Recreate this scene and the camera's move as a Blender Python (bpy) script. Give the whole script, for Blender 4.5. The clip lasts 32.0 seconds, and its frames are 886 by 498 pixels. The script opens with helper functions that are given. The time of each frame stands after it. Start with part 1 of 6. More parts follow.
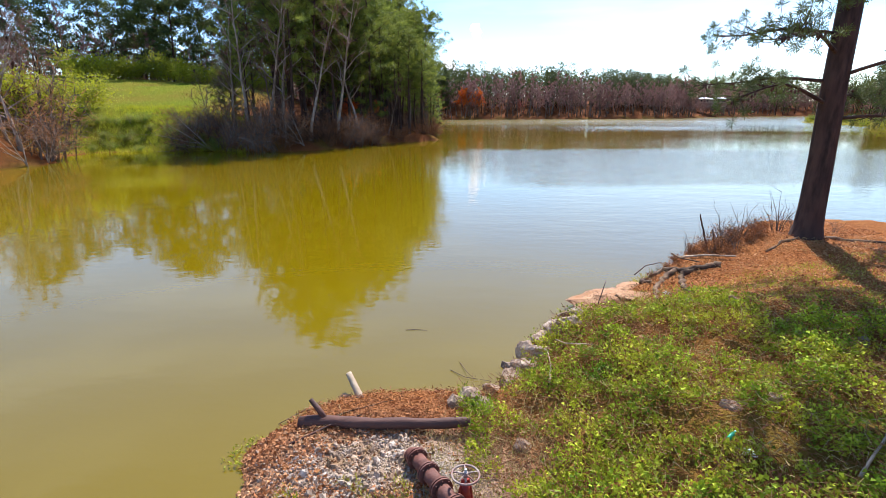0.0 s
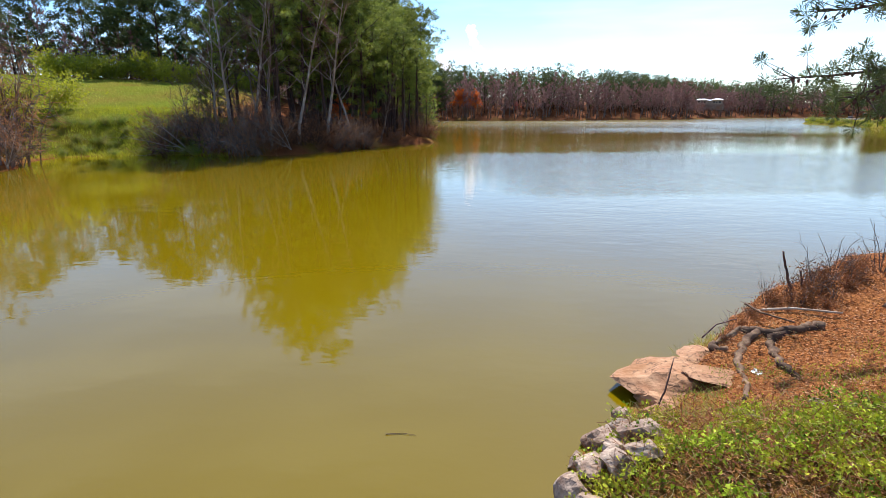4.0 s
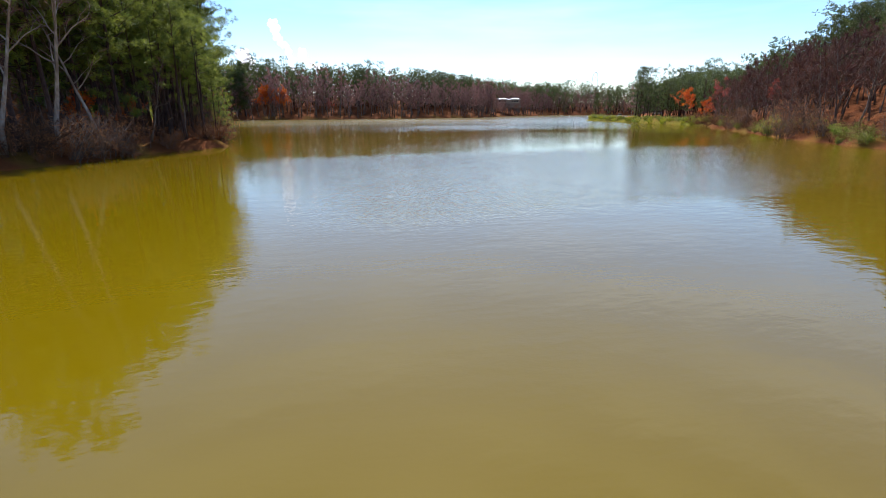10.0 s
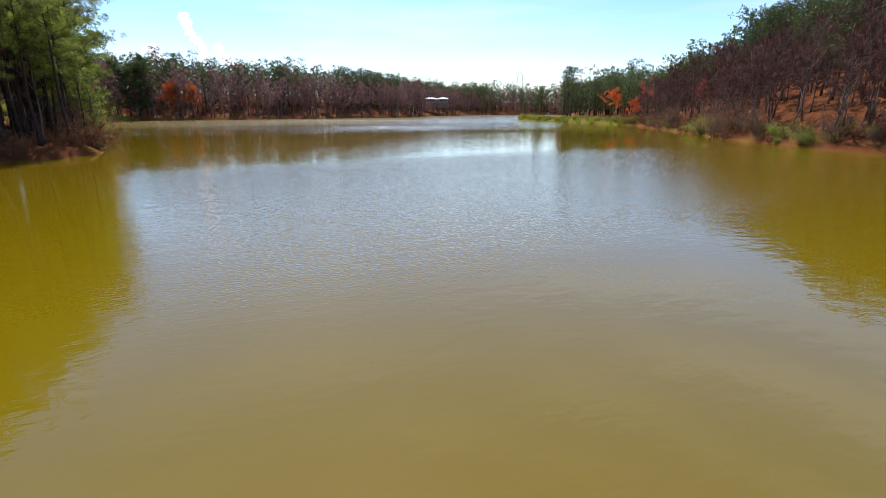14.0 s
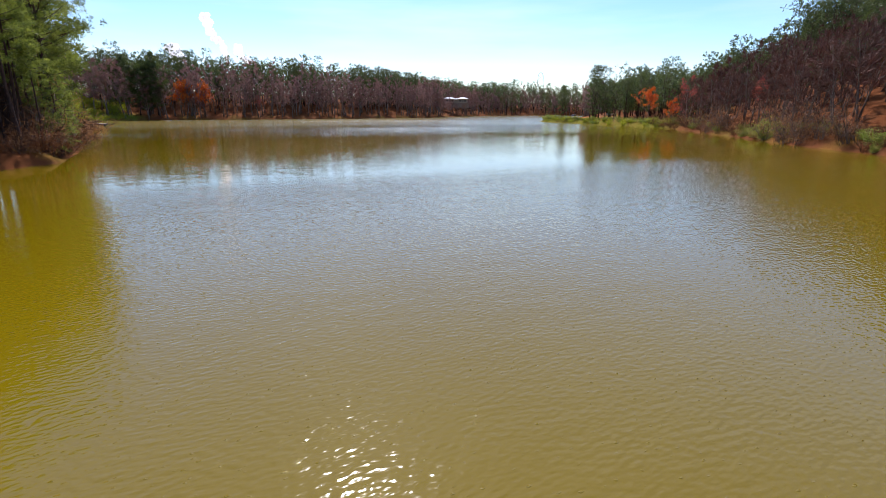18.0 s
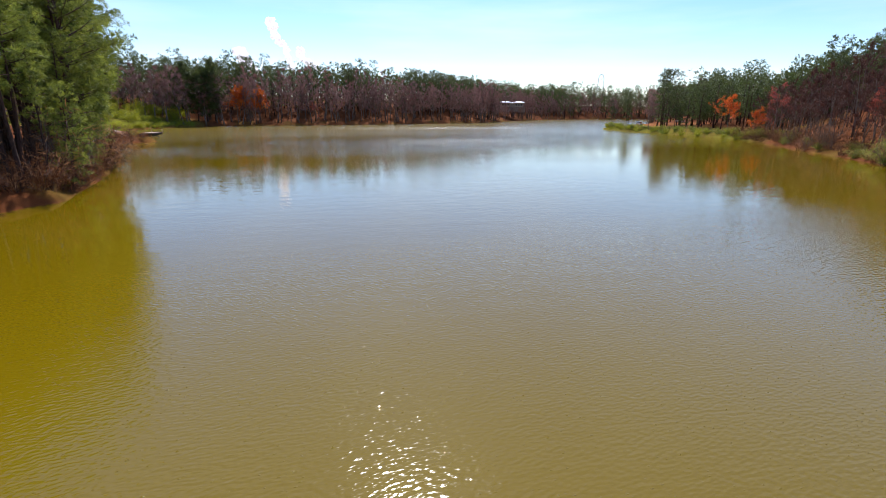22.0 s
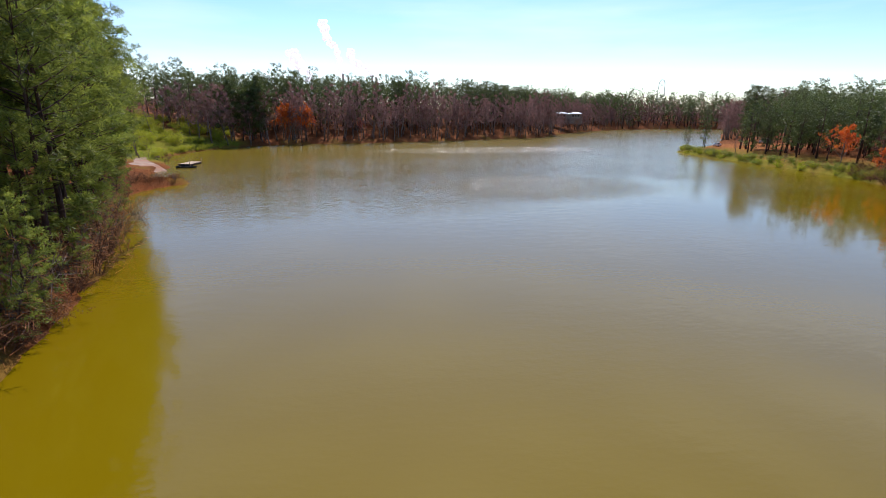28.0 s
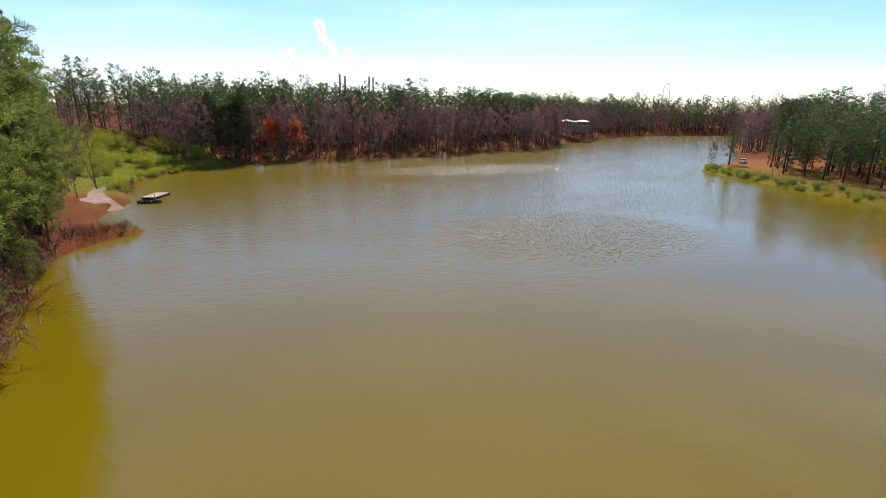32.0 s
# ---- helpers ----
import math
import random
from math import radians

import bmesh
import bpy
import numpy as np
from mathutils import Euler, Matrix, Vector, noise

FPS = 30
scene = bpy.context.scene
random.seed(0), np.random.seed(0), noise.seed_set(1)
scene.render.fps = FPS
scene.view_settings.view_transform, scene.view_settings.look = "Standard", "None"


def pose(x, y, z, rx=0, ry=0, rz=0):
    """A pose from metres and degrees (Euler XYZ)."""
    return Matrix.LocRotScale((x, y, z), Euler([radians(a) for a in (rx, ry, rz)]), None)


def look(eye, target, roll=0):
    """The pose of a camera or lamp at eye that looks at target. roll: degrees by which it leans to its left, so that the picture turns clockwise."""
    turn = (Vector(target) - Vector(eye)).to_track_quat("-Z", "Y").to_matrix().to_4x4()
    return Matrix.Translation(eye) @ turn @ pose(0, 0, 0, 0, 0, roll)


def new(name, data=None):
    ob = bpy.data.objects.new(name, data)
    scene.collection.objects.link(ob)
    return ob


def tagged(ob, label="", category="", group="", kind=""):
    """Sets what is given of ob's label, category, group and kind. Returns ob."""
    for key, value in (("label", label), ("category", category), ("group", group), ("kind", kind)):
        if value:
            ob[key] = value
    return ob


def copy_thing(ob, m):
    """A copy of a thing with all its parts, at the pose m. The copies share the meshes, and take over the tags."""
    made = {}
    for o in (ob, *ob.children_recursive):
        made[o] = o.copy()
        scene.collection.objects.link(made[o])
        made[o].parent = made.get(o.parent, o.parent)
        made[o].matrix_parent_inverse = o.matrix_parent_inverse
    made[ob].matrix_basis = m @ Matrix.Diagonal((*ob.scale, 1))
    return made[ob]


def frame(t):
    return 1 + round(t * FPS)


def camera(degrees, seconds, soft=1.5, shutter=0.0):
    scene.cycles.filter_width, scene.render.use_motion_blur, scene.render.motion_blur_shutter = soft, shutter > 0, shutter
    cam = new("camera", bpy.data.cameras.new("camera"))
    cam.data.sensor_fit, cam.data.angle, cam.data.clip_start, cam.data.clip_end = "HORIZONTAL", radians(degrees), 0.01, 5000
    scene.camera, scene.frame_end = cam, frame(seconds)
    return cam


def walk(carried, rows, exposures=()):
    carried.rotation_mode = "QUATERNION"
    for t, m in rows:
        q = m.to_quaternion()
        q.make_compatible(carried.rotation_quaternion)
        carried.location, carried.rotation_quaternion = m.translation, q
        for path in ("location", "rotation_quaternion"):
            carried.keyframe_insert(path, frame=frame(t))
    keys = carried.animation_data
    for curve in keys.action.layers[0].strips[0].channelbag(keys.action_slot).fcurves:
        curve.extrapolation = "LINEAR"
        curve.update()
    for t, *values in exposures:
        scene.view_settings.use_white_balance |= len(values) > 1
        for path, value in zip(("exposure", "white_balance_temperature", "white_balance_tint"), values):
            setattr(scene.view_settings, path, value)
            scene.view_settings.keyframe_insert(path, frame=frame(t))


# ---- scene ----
cam = camera(83.7, 32.0, 0.8)
PATH = [
    (0, (1.176, -3.35, 4.864), (1.271, -1.427, 4.32), 0.11),
    (0.5, (1.171, -3.042, 4.871), (1.272, -1.12, 4.327), 0.14),
    (1, (1.187, -2.574, 4.863), (1.291, -0.652, 4.322), 0.21),
    (1.5, (1.205, -2.329, 4.869), (1.312, -0.407, 4.325), 0.16),
    (2, (1.226, -2.265, 4.891), (1.331, -0.343, 4.349), 0.16),
    (2.5, (1.208, -1.905, 4.892), (1.316, 0.018, 4.352), 0.17),
    (4.5, (1.404, 1.407, 4.854), (1.517, 3.329, 4.315), 0.08),
    (5, (1.44, 2.46, 4.831), (1.602, 4.379, 4.291), -0.02),
    (5.5, (1.522, 3.188, 4.793), (1.712, 5.104, 4.251), 0.06),
    (6, (1.607, 3.747, 4.744), (1.919, 5.648, 4.206), 0.14),
    (6.5, (1.781, 4.306, 4.699), (2.176, 6.19, 4.157), 0.13),
    (7, (1.997, 5.03, 4.668), (2.397, 6.913, 4.126), 0.13),
    (7.5, (2.218, 5.962, 4.646), (2.627, 7.843, 4.105), 0.13),
    (8, (2.462, 7.002, 4.625), (2.899, 8.878, 4.085), 0.15),
    (8.5, (2.749, 8.05, 4.601), (3.283, 9.901, 4.06), 0.17),
    (9, (3.05, 9.005, 4.573), (3.667, 10.831, 4.039), 0.21),
    (9.5, (3.292, 9.764, 4.555), (3.995, 11.557, 4.013), 0.14),
    (10, (3.566, 10.51, 4.539), (4.344, 12.271, 3.997), 0.13),
    (10.5, (3.908, 11.331, 4.521), (4.789, 13.043, 3.98), 0.11),
    (11, (4.312, 12.184, 4.502), (5.266, 13.856, 3.962), 0.11),
    (11.5, (4.757, 13.068, 4.483), (5.738, 14.724, 3.941), 0.08),
    (12, (5.262, 13.942, 4.467), (6.259, 15.589, 3.925), 0.10),
    (12.5, (5.762, 14.783, 4.459), (6.773, 16.422, 3.917), 0.16),
    (13, (6.229, 15.677, 4.453), (7.24, 17.317, 3.918), 0.27),
    (13.5, (6.555, 16.78, 4.437), (7.57, 18.416, 3.895), 0.19),
    (14, (6.889, 17.965, 4.428), (7.907, 19.599, 3.886), 0.20),
    (14.5, (7.292, 19.203, 4.426), (8.313, 20.835, 3.884), 0.21),
    (16.5, (9.497, 24.505, 4.483), (10.533, 26.127, 3.938), 0.27),
    (17, (10.066, 25.715, 4.502), (11.104, 27.338, 3.964), 0.46),
    (17.5, (10.606, 26.788, 4.5), (11.634, 28.414, 3.955), 0.35),
    (18, (11.181, 27.563, 4.516), (12.146, 29.229, 3.974), 0.46),
    (18.5, (11.803, 28.202, 4.537), (12.689, 29.911, 3.996), 0.56),
    (19, (12.457, 28.857, 4.556), (13.3, 30.59, 4.018), 0.72),
    (19.5, (13.008, 29.658, 4.6), (13.834, 31.398, 4.059), 0.60),
    (20, (13.478, 30.592, 4.841), (14.288, 32.339, 4.301), 0.53),
    (20.5, (13.92, 31.652, 5.192), (14.718, 33.404, 4.651), 0.52),
    (21, (14.362, 32.827, 5.625), (15.15, 34.584, 5.084), 0.54),
    (21.5, (14.8, 34.091, 6.149), (15.585, 35.849, 5.608), 0.58),
    (22, (15.206, 35.403, 6.749), (15.99, 37.161, 6.208), 0.62),
    (22.5, (15.561, 36.72, 7.393), (16.338, 38.482, 6.852), 0.66),
    (23, (15.898, 38.019, 8.037), (16.656, 39.789, 7.499), 0.78),
    (23.5, (16.078, 39.212, 8.682), (16.823, 40.988, 8.14), 0.75),
    (24, (16.293, 40.415, 9.325), (17.009, 42.202, 8.784), 0.78),
    (24.5, (16.465, 41.624, 9.954), (17.154, 43.421, 9.412), 0.81),
    (25, (16.609, 42.875, 10.547), (17.267, 44.686, 10.009), 0.87),
    (25.5, (16.694, 44.183, 11.072), (17.346, 45.995, 10.53), 0.82),
    (27.5, (18.022, 50.234, 13.025), (18.655, 52.052, 12.484), 0.85),
    (28, (18.45, 51.921, 13.665), (19.075, 53.741, 13.121), 0.90),
    (28.5, (18.928, 53.77, 14.503), (19.56, 55.589, 13.961), 0.85),
    (29, (19.441, 55.763, 15.431), (20.071, 57.582, 14.89), 0.83),
    (29.5, (19.97, 57.877, 16.34), (20.597, 59.697, 15.798), 0.83),
    (30, (20.491, 60.089, 17.115), (21.11, 61.912, 16.573), 0.85),
    (30.5, (20.978, 62.372, 17.642), (21.603, 64.193, 17.1), 0.84),
    (31, (21.446, 64.711, 17.987), (22.076, 66.53, 17.445), 0.85),
    (31.5, (21.906, 67.087, 18.217), (22.54, 68.904, 17.675), 0.88),
    (32, (22.362, 69.481, 18.391), (22.998, 71.297, 17.846), 0.94),
]
walk(cam, [(t, look(eye, target, roll)) for t, eye, target, roll in PATH], [(0.0, 1.0, 6130, 10.5), (5.0, 0.77, 6130, 11.0), (13.0, 0.53, 6200, 14.5), (32.0, 0.39, 6200, 16.0)])

# ---- world, sun, exposure ----
SUN_AZ, SUN_EL = 21.0, 49.5          # degrees east of +y, degrees above the horizon
world = bpy.data.worlds.new("world")
scene.world = world
world.use_nodes = True
wn, wl = world.node_tree.nodes, world.node_tree.links
sky = wn.new("ShaderNodeTexSky")
sky.sky_type, sky.sun_disc = "NISHITA", False
sky.sun_elevation, sky.sun_rotation = radians(SUN_EL), radians(SUN_AZ)
sky.air_density, sky.dust_density, sky.ozone_density = 1.0, 0.22, 3.2
geo = wn.new("ShaderNodeTexCoord")
# thin high streaks of cloud
squash = wn.new("ShaderNodeMapping")
squash.inputs["Scale"].default_value = (1.3, 1.3, 9.0)
wl.new(geo.outputs["Generated"], squash.inputs["Vector"])
wisps = wn.new("ShaderNodeTexNoise")
wisps.inputs["Scale"].default_value, wisps.inputs["Detail"].default_value = 2.2, 5.0
wl.new(squash.outputs["Vector"], wisps.inputs["Vector"])
wmap = wn.new("ShaderNodeMapRange")
wmap.inputs["From Min"].default_value, wmap.inputs["From Max"].default_value = 0.43, 0.72
wmap.inputs["To Max"].default_value = 0.32
wl.new(wisps.outputs["Fac"], wmap.inputs["Value"])
cloud = wn.new("ShaderNodeMixRGB")
cloud.inputs[2].default_value = (6.6, 7.2, 7.6, 1)
wl.new(wmap.outputs["Result"], cloud.inputs[0])
deep = wn.new("ShaderNodeHueSaturation")
deep.inputs["Saturation"].default_value, deep.inputs["Hue"].default_value = 1.2, 0.503
wl.new(sky.outputs["Color"], deep.inputs["Color"])
wl.new(deep.outputs["Color"], cloud.inputs[1])
wl.new(cloud.outputs["Color"], wn["Background"].inputs["Color"])
wn["Background"].inputs["Strength"].default_value = 0.127

sun = new("sun", bpy.data.lights.new("sun", "SUN"))
sun.data.energy, sun.data.angle, sun.data.color = 4.6, radians(0.53), (1.0, 0.955, 0.88)
a, e = radians(SUN_AZ), radians(SUN_EL)
sun.matrix_world = look((0, 0, 60), (-math.sin(a) * math.cos(e), -math.cos(a) * math.cos(e), 60 - math.sin(e)))


# ---- materials ----
def material(name, c1, c2, scale=3.0, c3=None, scale3=0.4, rough=0.8, bump=0.3, bump_scale=None, coord="Object",
             thin=0.0, vary=0.0, spec=0.3, stretch=None):
    """Two colours by fine noise, a third by coarse noise; bump; thin: share of light let through; vary: brightness from tree to tree."""
    m = bpy.data.materials.new(name)
    m.use_nodes = True
    n, l = m.node_tree.nodes, m.node_tree.links
    b = n["Principled BSDF"]
    tc = n.new("ShaderNodeTexCoord")
    vec = tc.outputs["Object"]
    if coord == "World":
        vec = n.new("ShaderNodeNewGeometry").outputs["Position"]
    if stretch:
        mp = n.new("ShaderNodeMapping")
        mp.inputs["Scale"].default_value = stretch
        l.new(vec, mp.inputs["Vector"])
        vec = mp.outputs["Vector"]
    fine = n.new("ShaderNodeTexNoise")
    fine.inputs["Scale"].default_value, fine.inputs["Detail"].default_value = scale, 4.0
    l.new(vec, fine.inputs["Vector"])
    mix = n.new("ShaderNodeMixRGB")
    mix.inputs[1].default_value, mix.inputs[2].default_value = (*c1, 1), (*c2, 1)
    steep = n.new("ShaderNodeMapRange")
    steep.inputs["From Min"].default_value, steep.inputs["From Max"].default_value = 0.35, 0.65
    l.new(fine.outputs["Fac"], steep.inputs["Value"])
    l.new(steep.outputs["Result"], mix.inputs[0])
    out = mix.outputs["Color"]
    if c3:
        coarse = n.new("ShaderNodeTexNoise")
        coarse.inputs["Scale"].default_value, coarse.inputs["Detail"].default_value = scale3, 3.0
        l.new(vec, coarse.inputs["Vector"])
        st = n.new("ShaderNodeMapRange")
        st.inputs["From Min"].default_value, st.inputs["From Max"].default_value = 0.42, 0.68
        l.new(coarse.outputs["Fac"], st.inputs["Value"])
        m2 = n.new("ShaderNodeMixRGB")
        m2.inputs[2].default_value = (*c3, 1)
        l.new(st.outputs["Result"], m2.inputs[0])
        l.new(out, m2.inputs[1])
        out = m2.outputs["Color"]
    if vary:
        info = n.new("ShaderNodeObjectInfo")
        isl = n.new("ShaderNodeNewGeometry")
        add = n.new("ShaderNodeMath")
        add.operation = "ADD"
        l.new(info.outputs["Random"], add.inputs[0])
        l.new(isl.outputs["Random Per Island"], add.inputs[1])
        mr = n.new("ShaderNodeMapRange")
        mr.inputs["From Max"].default_value = 2.0
        mr.inputs["To Min"].default_value, mr.inputs["To Max"].default_value = 1 - vary, 1 + vary
        l.new(add.outputs["Value"], mr.inputs["Value"])
        hs = n.new("ShaderNodeHueSaturation")
        l.new(mr.outputs["Result"], hs.inputs["Value"])
        l.new(out, hs.inputs["Color"])
        out = hs.outputs["Color"]
    l.new(out, b.inputs["Base Color"])
    b.inputs["Roughness"].default_value = rough
    b.inputs["Specular IOR Level"].default_value = spec
    if bump:
        bp = n.new("ShaderNodeBump")
        bp.inputs["Strength"].default_value, bp.inputs["Distance"].default_value = bump, 0.05
        if bump_scale:
            bn = n.new("ShaderNodeTexNoise")
            bn.inputs["Scale"].default_value, bn.inputs["Detail"].default_value = bump_scale, 5.0
            l.new(vec, bn.inputs["Vector"])
            l.new(bn.outputs["Fac"], bp.inputs["Height"])
        else:
            l.new(fine.outputs["Fac"], bp.inputs["Height"])
        l.new(bp.outputs["Normal"], b.inputs["Normal"])
    if thin:
        tr = n.new("ShaderNodeBsdfTranslucent")
        l.new(out, tr.inputs["Color"])
        ms = n.new("ShaderNodeMixShader")
        ms.inputs[0].default_value = thin
        l.new(b.outputs[0], ms.inputs[1])
        l.new(tr.outputs[0], ms.inputs[2])
        l.new(ms.outputs[0], n["Material Output"].inputs["Surface"])
    return m


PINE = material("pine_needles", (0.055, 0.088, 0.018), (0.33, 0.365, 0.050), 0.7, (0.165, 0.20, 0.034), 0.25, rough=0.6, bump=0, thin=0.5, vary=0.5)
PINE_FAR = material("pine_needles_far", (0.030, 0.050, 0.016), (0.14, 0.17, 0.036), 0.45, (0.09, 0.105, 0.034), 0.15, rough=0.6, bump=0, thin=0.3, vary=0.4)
BARK = material("pine_bark", (0.030, 0.019, 0.015), (0.105, 0.058, 0.042), 6.0, (0.07, 0.036, 0.027), 1.0, rough=0.95, bump=0.9, stretch=(1, 1, 0.25))
GREYBARK = material("grey_bark", (0.12, 0.085, 0.062), (0.31, 0.235, 0.18), 5.0, (0.10, 0.07, 0.055), 0.8, rough=0.9, bump=0.5, stretch=(1, 1, 0.3), vary=0.25)
# a paler copy of TWIG for distant trees: haze mixed into the colour
HAZYTWIG = material("far_twigs", (0.20, 0.105, 0.088), (0.37, 0.225, 0.19), 0.5, (0.29, 0.13, 0.105), 0.15, rough=0.9, bump=0, vary=0.4, thin=0.3)
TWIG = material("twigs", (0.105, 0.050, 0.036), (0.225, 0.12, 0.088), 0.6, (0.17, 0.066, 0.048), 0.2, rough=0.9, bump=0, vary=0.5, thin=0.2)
TANTWIG = material("tan_twigs", (0.30, 0.125, 0.05), (0.52, 0.27, 0.125), 0.8, (0.40, 0.14, 0.05), 0.3, rough=0.9, bump=0, vary=0.4, thin=0.35)
PALEBARK = material("pale_bark", (0.26, 0.20, 0.155), (0.50, 0.42, 0.34), 4.0, (0.20, 0.14, 0.10), 0.8, rough=0.9, bump=0.4, stretch=(1, 1, 0.4))
BROWNTWIG = material("brown_stems", (0.05, 0.024, 0.014), (0.15, 0.07, 0.035), 3.0, rough=0.9, bump=0, vary=0.3)
BUDS = material("red_buds", (0.60, 0.11, 0.015), (0.74, 0.22, 0.025), 0.8, (0.58, 0.10, 0.03), 0.3, rough=0.7, bump=0, thin=0.4, vary=0.2)
ROSE = material("rose_buds", (0.42, 0.08, 0.06), (0.5, 0.13, 0.08), 0.8, rough=0.7, bump=0, thin=0.4, vary=0.2)
SPRING = material("spring_leaves", (0.30, 0.32, 0.018), (0.46, 0.46, 0.03), 1.2, (0.36, 0.36, 0.02), 0.4, rough=0.6, bump=0, thin=0.5, vary=0.25)
DRYLEAF = material("dry_leaves", (0.24, 0.085, 0.028), (0.40, 0.17, 0.06), 3.0, (0.19, 0.07, 0.03), 0.5, rough=0.85, bump=0, thin=0.2, vary=0.35)
STRAW = material("straw", (0.40, 0.28, 0.11), (0.52, 0.39, 0.18), 2.0, rough=0.8, bump=0, thin=0.3, vary=0.3)
GRASS = material("grass", (0.13, 0.20, 0.02), (0.30, 0.36, 0.04), 1.5, (0.40, 0.33, 0.09), 0.6, rough=0.6, bump=0, thin=0.4, vary=0.3)
CLOVER = material("clover", (0.06, 0.125, 0.010), (0.44, 0.54, 0.030), 3.2, (0.52, 0.50, 0.035), 1.5, rough=0.65, bump=0, thin=0.2, vary=0.6, spec=0.12)
ROCK = material("rock", (0.19, 0.115, 0.078), (0.50, 0.37, 0.27), 5.0, (0.13, 0.065, 0.035), 1.6, rough=0.9, bump=0.8, bump_scale=14, vary=0.2)
REDROCK = material("red_rock", (0.33, 0.15, 0.07), (0.48, 0.27, 0.145), 3.0, (0.27, 0.12, 0.045), 1.3, rough=0.9, bump=1.0, bump_scale=6)
cracks = REDROCK.node_tree
vor = cracks.nodes.new("ShaderNodeTexVoronoi")
vor.feature = "DISTANCE_TO_EDGE"
vor.inputs["Scale"].default_value = 2.3
bent = cracks.nodes.new("ShaderNodeTexNoise")
bent.inputs["Scale"].default_value, bent.inputs["Detail"].default_value = 3.0, 4.0
cracks.links.new(bent.outputs["Color"], vor.inputs["Vector"])
gap = cracks.nodes.new("ShaderNodeMapRange")
gap.inputs["From Max"].default_value = 0.035
cracks.links.new(vor.outputs["Distance"], gap.inputs["Value"])
split_rock = cracks.nodes.new("ShaderNodeMixRGB")
split_rock.inputs[1].default_value = (0.10, 0.05, 0.025, 1)
rock_in = cracks.nodes["Principled BSDF"].inputs["Base Color"]
cracks.links.new(rock_in.links[0].from_socket, split_rock.inputs[2])
cracks.links.new(gap.outputs["Result"], split_rock.inputs[0])
cracks.links.new(split_rock.outputs["Color"], rock_in)
LITTER = material("bleached_litter", (0.46, 0.17, 0.06), (0.64, 0.36, 0.18), 4.0, (0.30, 0.12, 0.05), 0.8, rough=0.85, bump=0, thin=0.15, vary=0.4)
WETWOOD = material("wet_wood", (0.028, 0.011, 0.008), (0.15, 0.062, 0.042), 5.0, (0.10, 0.048, 0.036), 1.0, rough=0.7, bump=0.9, stretch=(0.3, 1, 1))
PALEWOOD = material("pale_wood", (0.38, 0.27, 0.17), (0.58, 0.45, 0.31), 5.0, (0.30, 0.20, 0.13), 1.2, rough=0.8, bump=0.5)
ROOT = material("root_wood", (0.085, 0.042, 0.022), (0.27, 0.16, 0.09), 6.0, (0.045, 0.022, 0.012), 1.4, rough=0.9, bump=0.9)
RUST = material("rusty_iron", (0.10, 0.030, 0.020), (0.20, 0.07, 0.045), 7.0, (0.14, 0.055, 0.04), 2.0, rough=0.75, bump=0.5, spec=0.4)
REDPAINT = material("red_valve_paint", (0.33, 0.022, 0.015), (0.42, 0.05, 0.03), 8.0, (0.20, 0.04, 0.025), 2.0, rough=0.55, bump=0.3)
WHEELGREY = material("worn_wheel", (0.26, 0.20, 0.17), (0.42, 0.34, 0.29), 12.0, (0.24, 0.09, 0.06), 4.0, rough=0.6, bump=0.4)
WHITE = material("white_roof", (0.80, 0.80, 0.80), (0.85, 0.85, 0.84), 0.8, rough=0.35, bump=0)
BROWNWALL = material("brown_wall", (0.36, 0.25, 0.18), (0.42, 0.31, 0.22), 0.8, rough=0.9, bump=0)
PALEWALL = material("pale_wall", (0.62, 0.55, 0.47), (0.70, 0.64, 0.56), 0.6, rough=0.9, bump=0)
DARK = material("dark_glass", (0.02, 0.022, 0.025), (0.035, 0.035, 0.04), 1.0, rough=0.15, bump=0, spec=0.5)
STEEL = material("galvanised_steel", (0.40, 0.42, 0.44), (0.52, 0.54, 0.56), 1.0, rough=0.5, bump=0)
CONCRETE = material("concrete", (0.36, 0.34, 0.31), (0.48, 0.45, 0.42), 0.6, (0.40, 0.31, 0.25), 0.2, rough=0.9, bump=0.3)
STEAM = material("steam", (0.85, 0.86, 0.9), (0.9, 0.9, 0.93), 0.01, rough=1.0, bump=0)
# added glow that stands in for sunlight scattered through the distant steam
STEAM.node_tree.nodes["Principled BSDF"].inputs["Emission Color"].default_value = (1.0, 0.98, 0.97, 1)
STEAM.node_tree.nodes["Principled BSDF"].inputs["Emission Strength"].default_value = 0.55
RAMPCLAY = material("worn_ramp", (0.24, 0.15, 0.10), (0.34, 0.24, 0.18), 0.8, (0.30, 0.14, 0.075), 0.3, rough=0.95, bump=0.3)
RUBBER = material("black_rubber", (0.02, 0.02, 0.02), (0.035, 0.035, 0.035), 5.0, rough=0.8, bump=0)
CARWHITE = material("white_car_paint", (0.75, 0.75, 0.75), (0.8, 0.8, 0.8), 1.0, rough=0.25, bump=0, spec=0.5)
CARGREY = material("tan_car_paint", (0.45, 0.40, 0.34), (0.5, 0.45, 0.38), 1.0, rough=0.3, bump=0, spec=0.5)
PAPER = material("white_paper", (0.78, 0.78, 0.76), (0.85, 0.85, 0.83), 9.0, rough=0.8, bump=0.2)
BOTTLE = material("green_plastic", (0.02, 0.30, 0.13), (0.03, 0.38, 0.17), 6.0, rough=0.25, bump=0, spec=0.5)


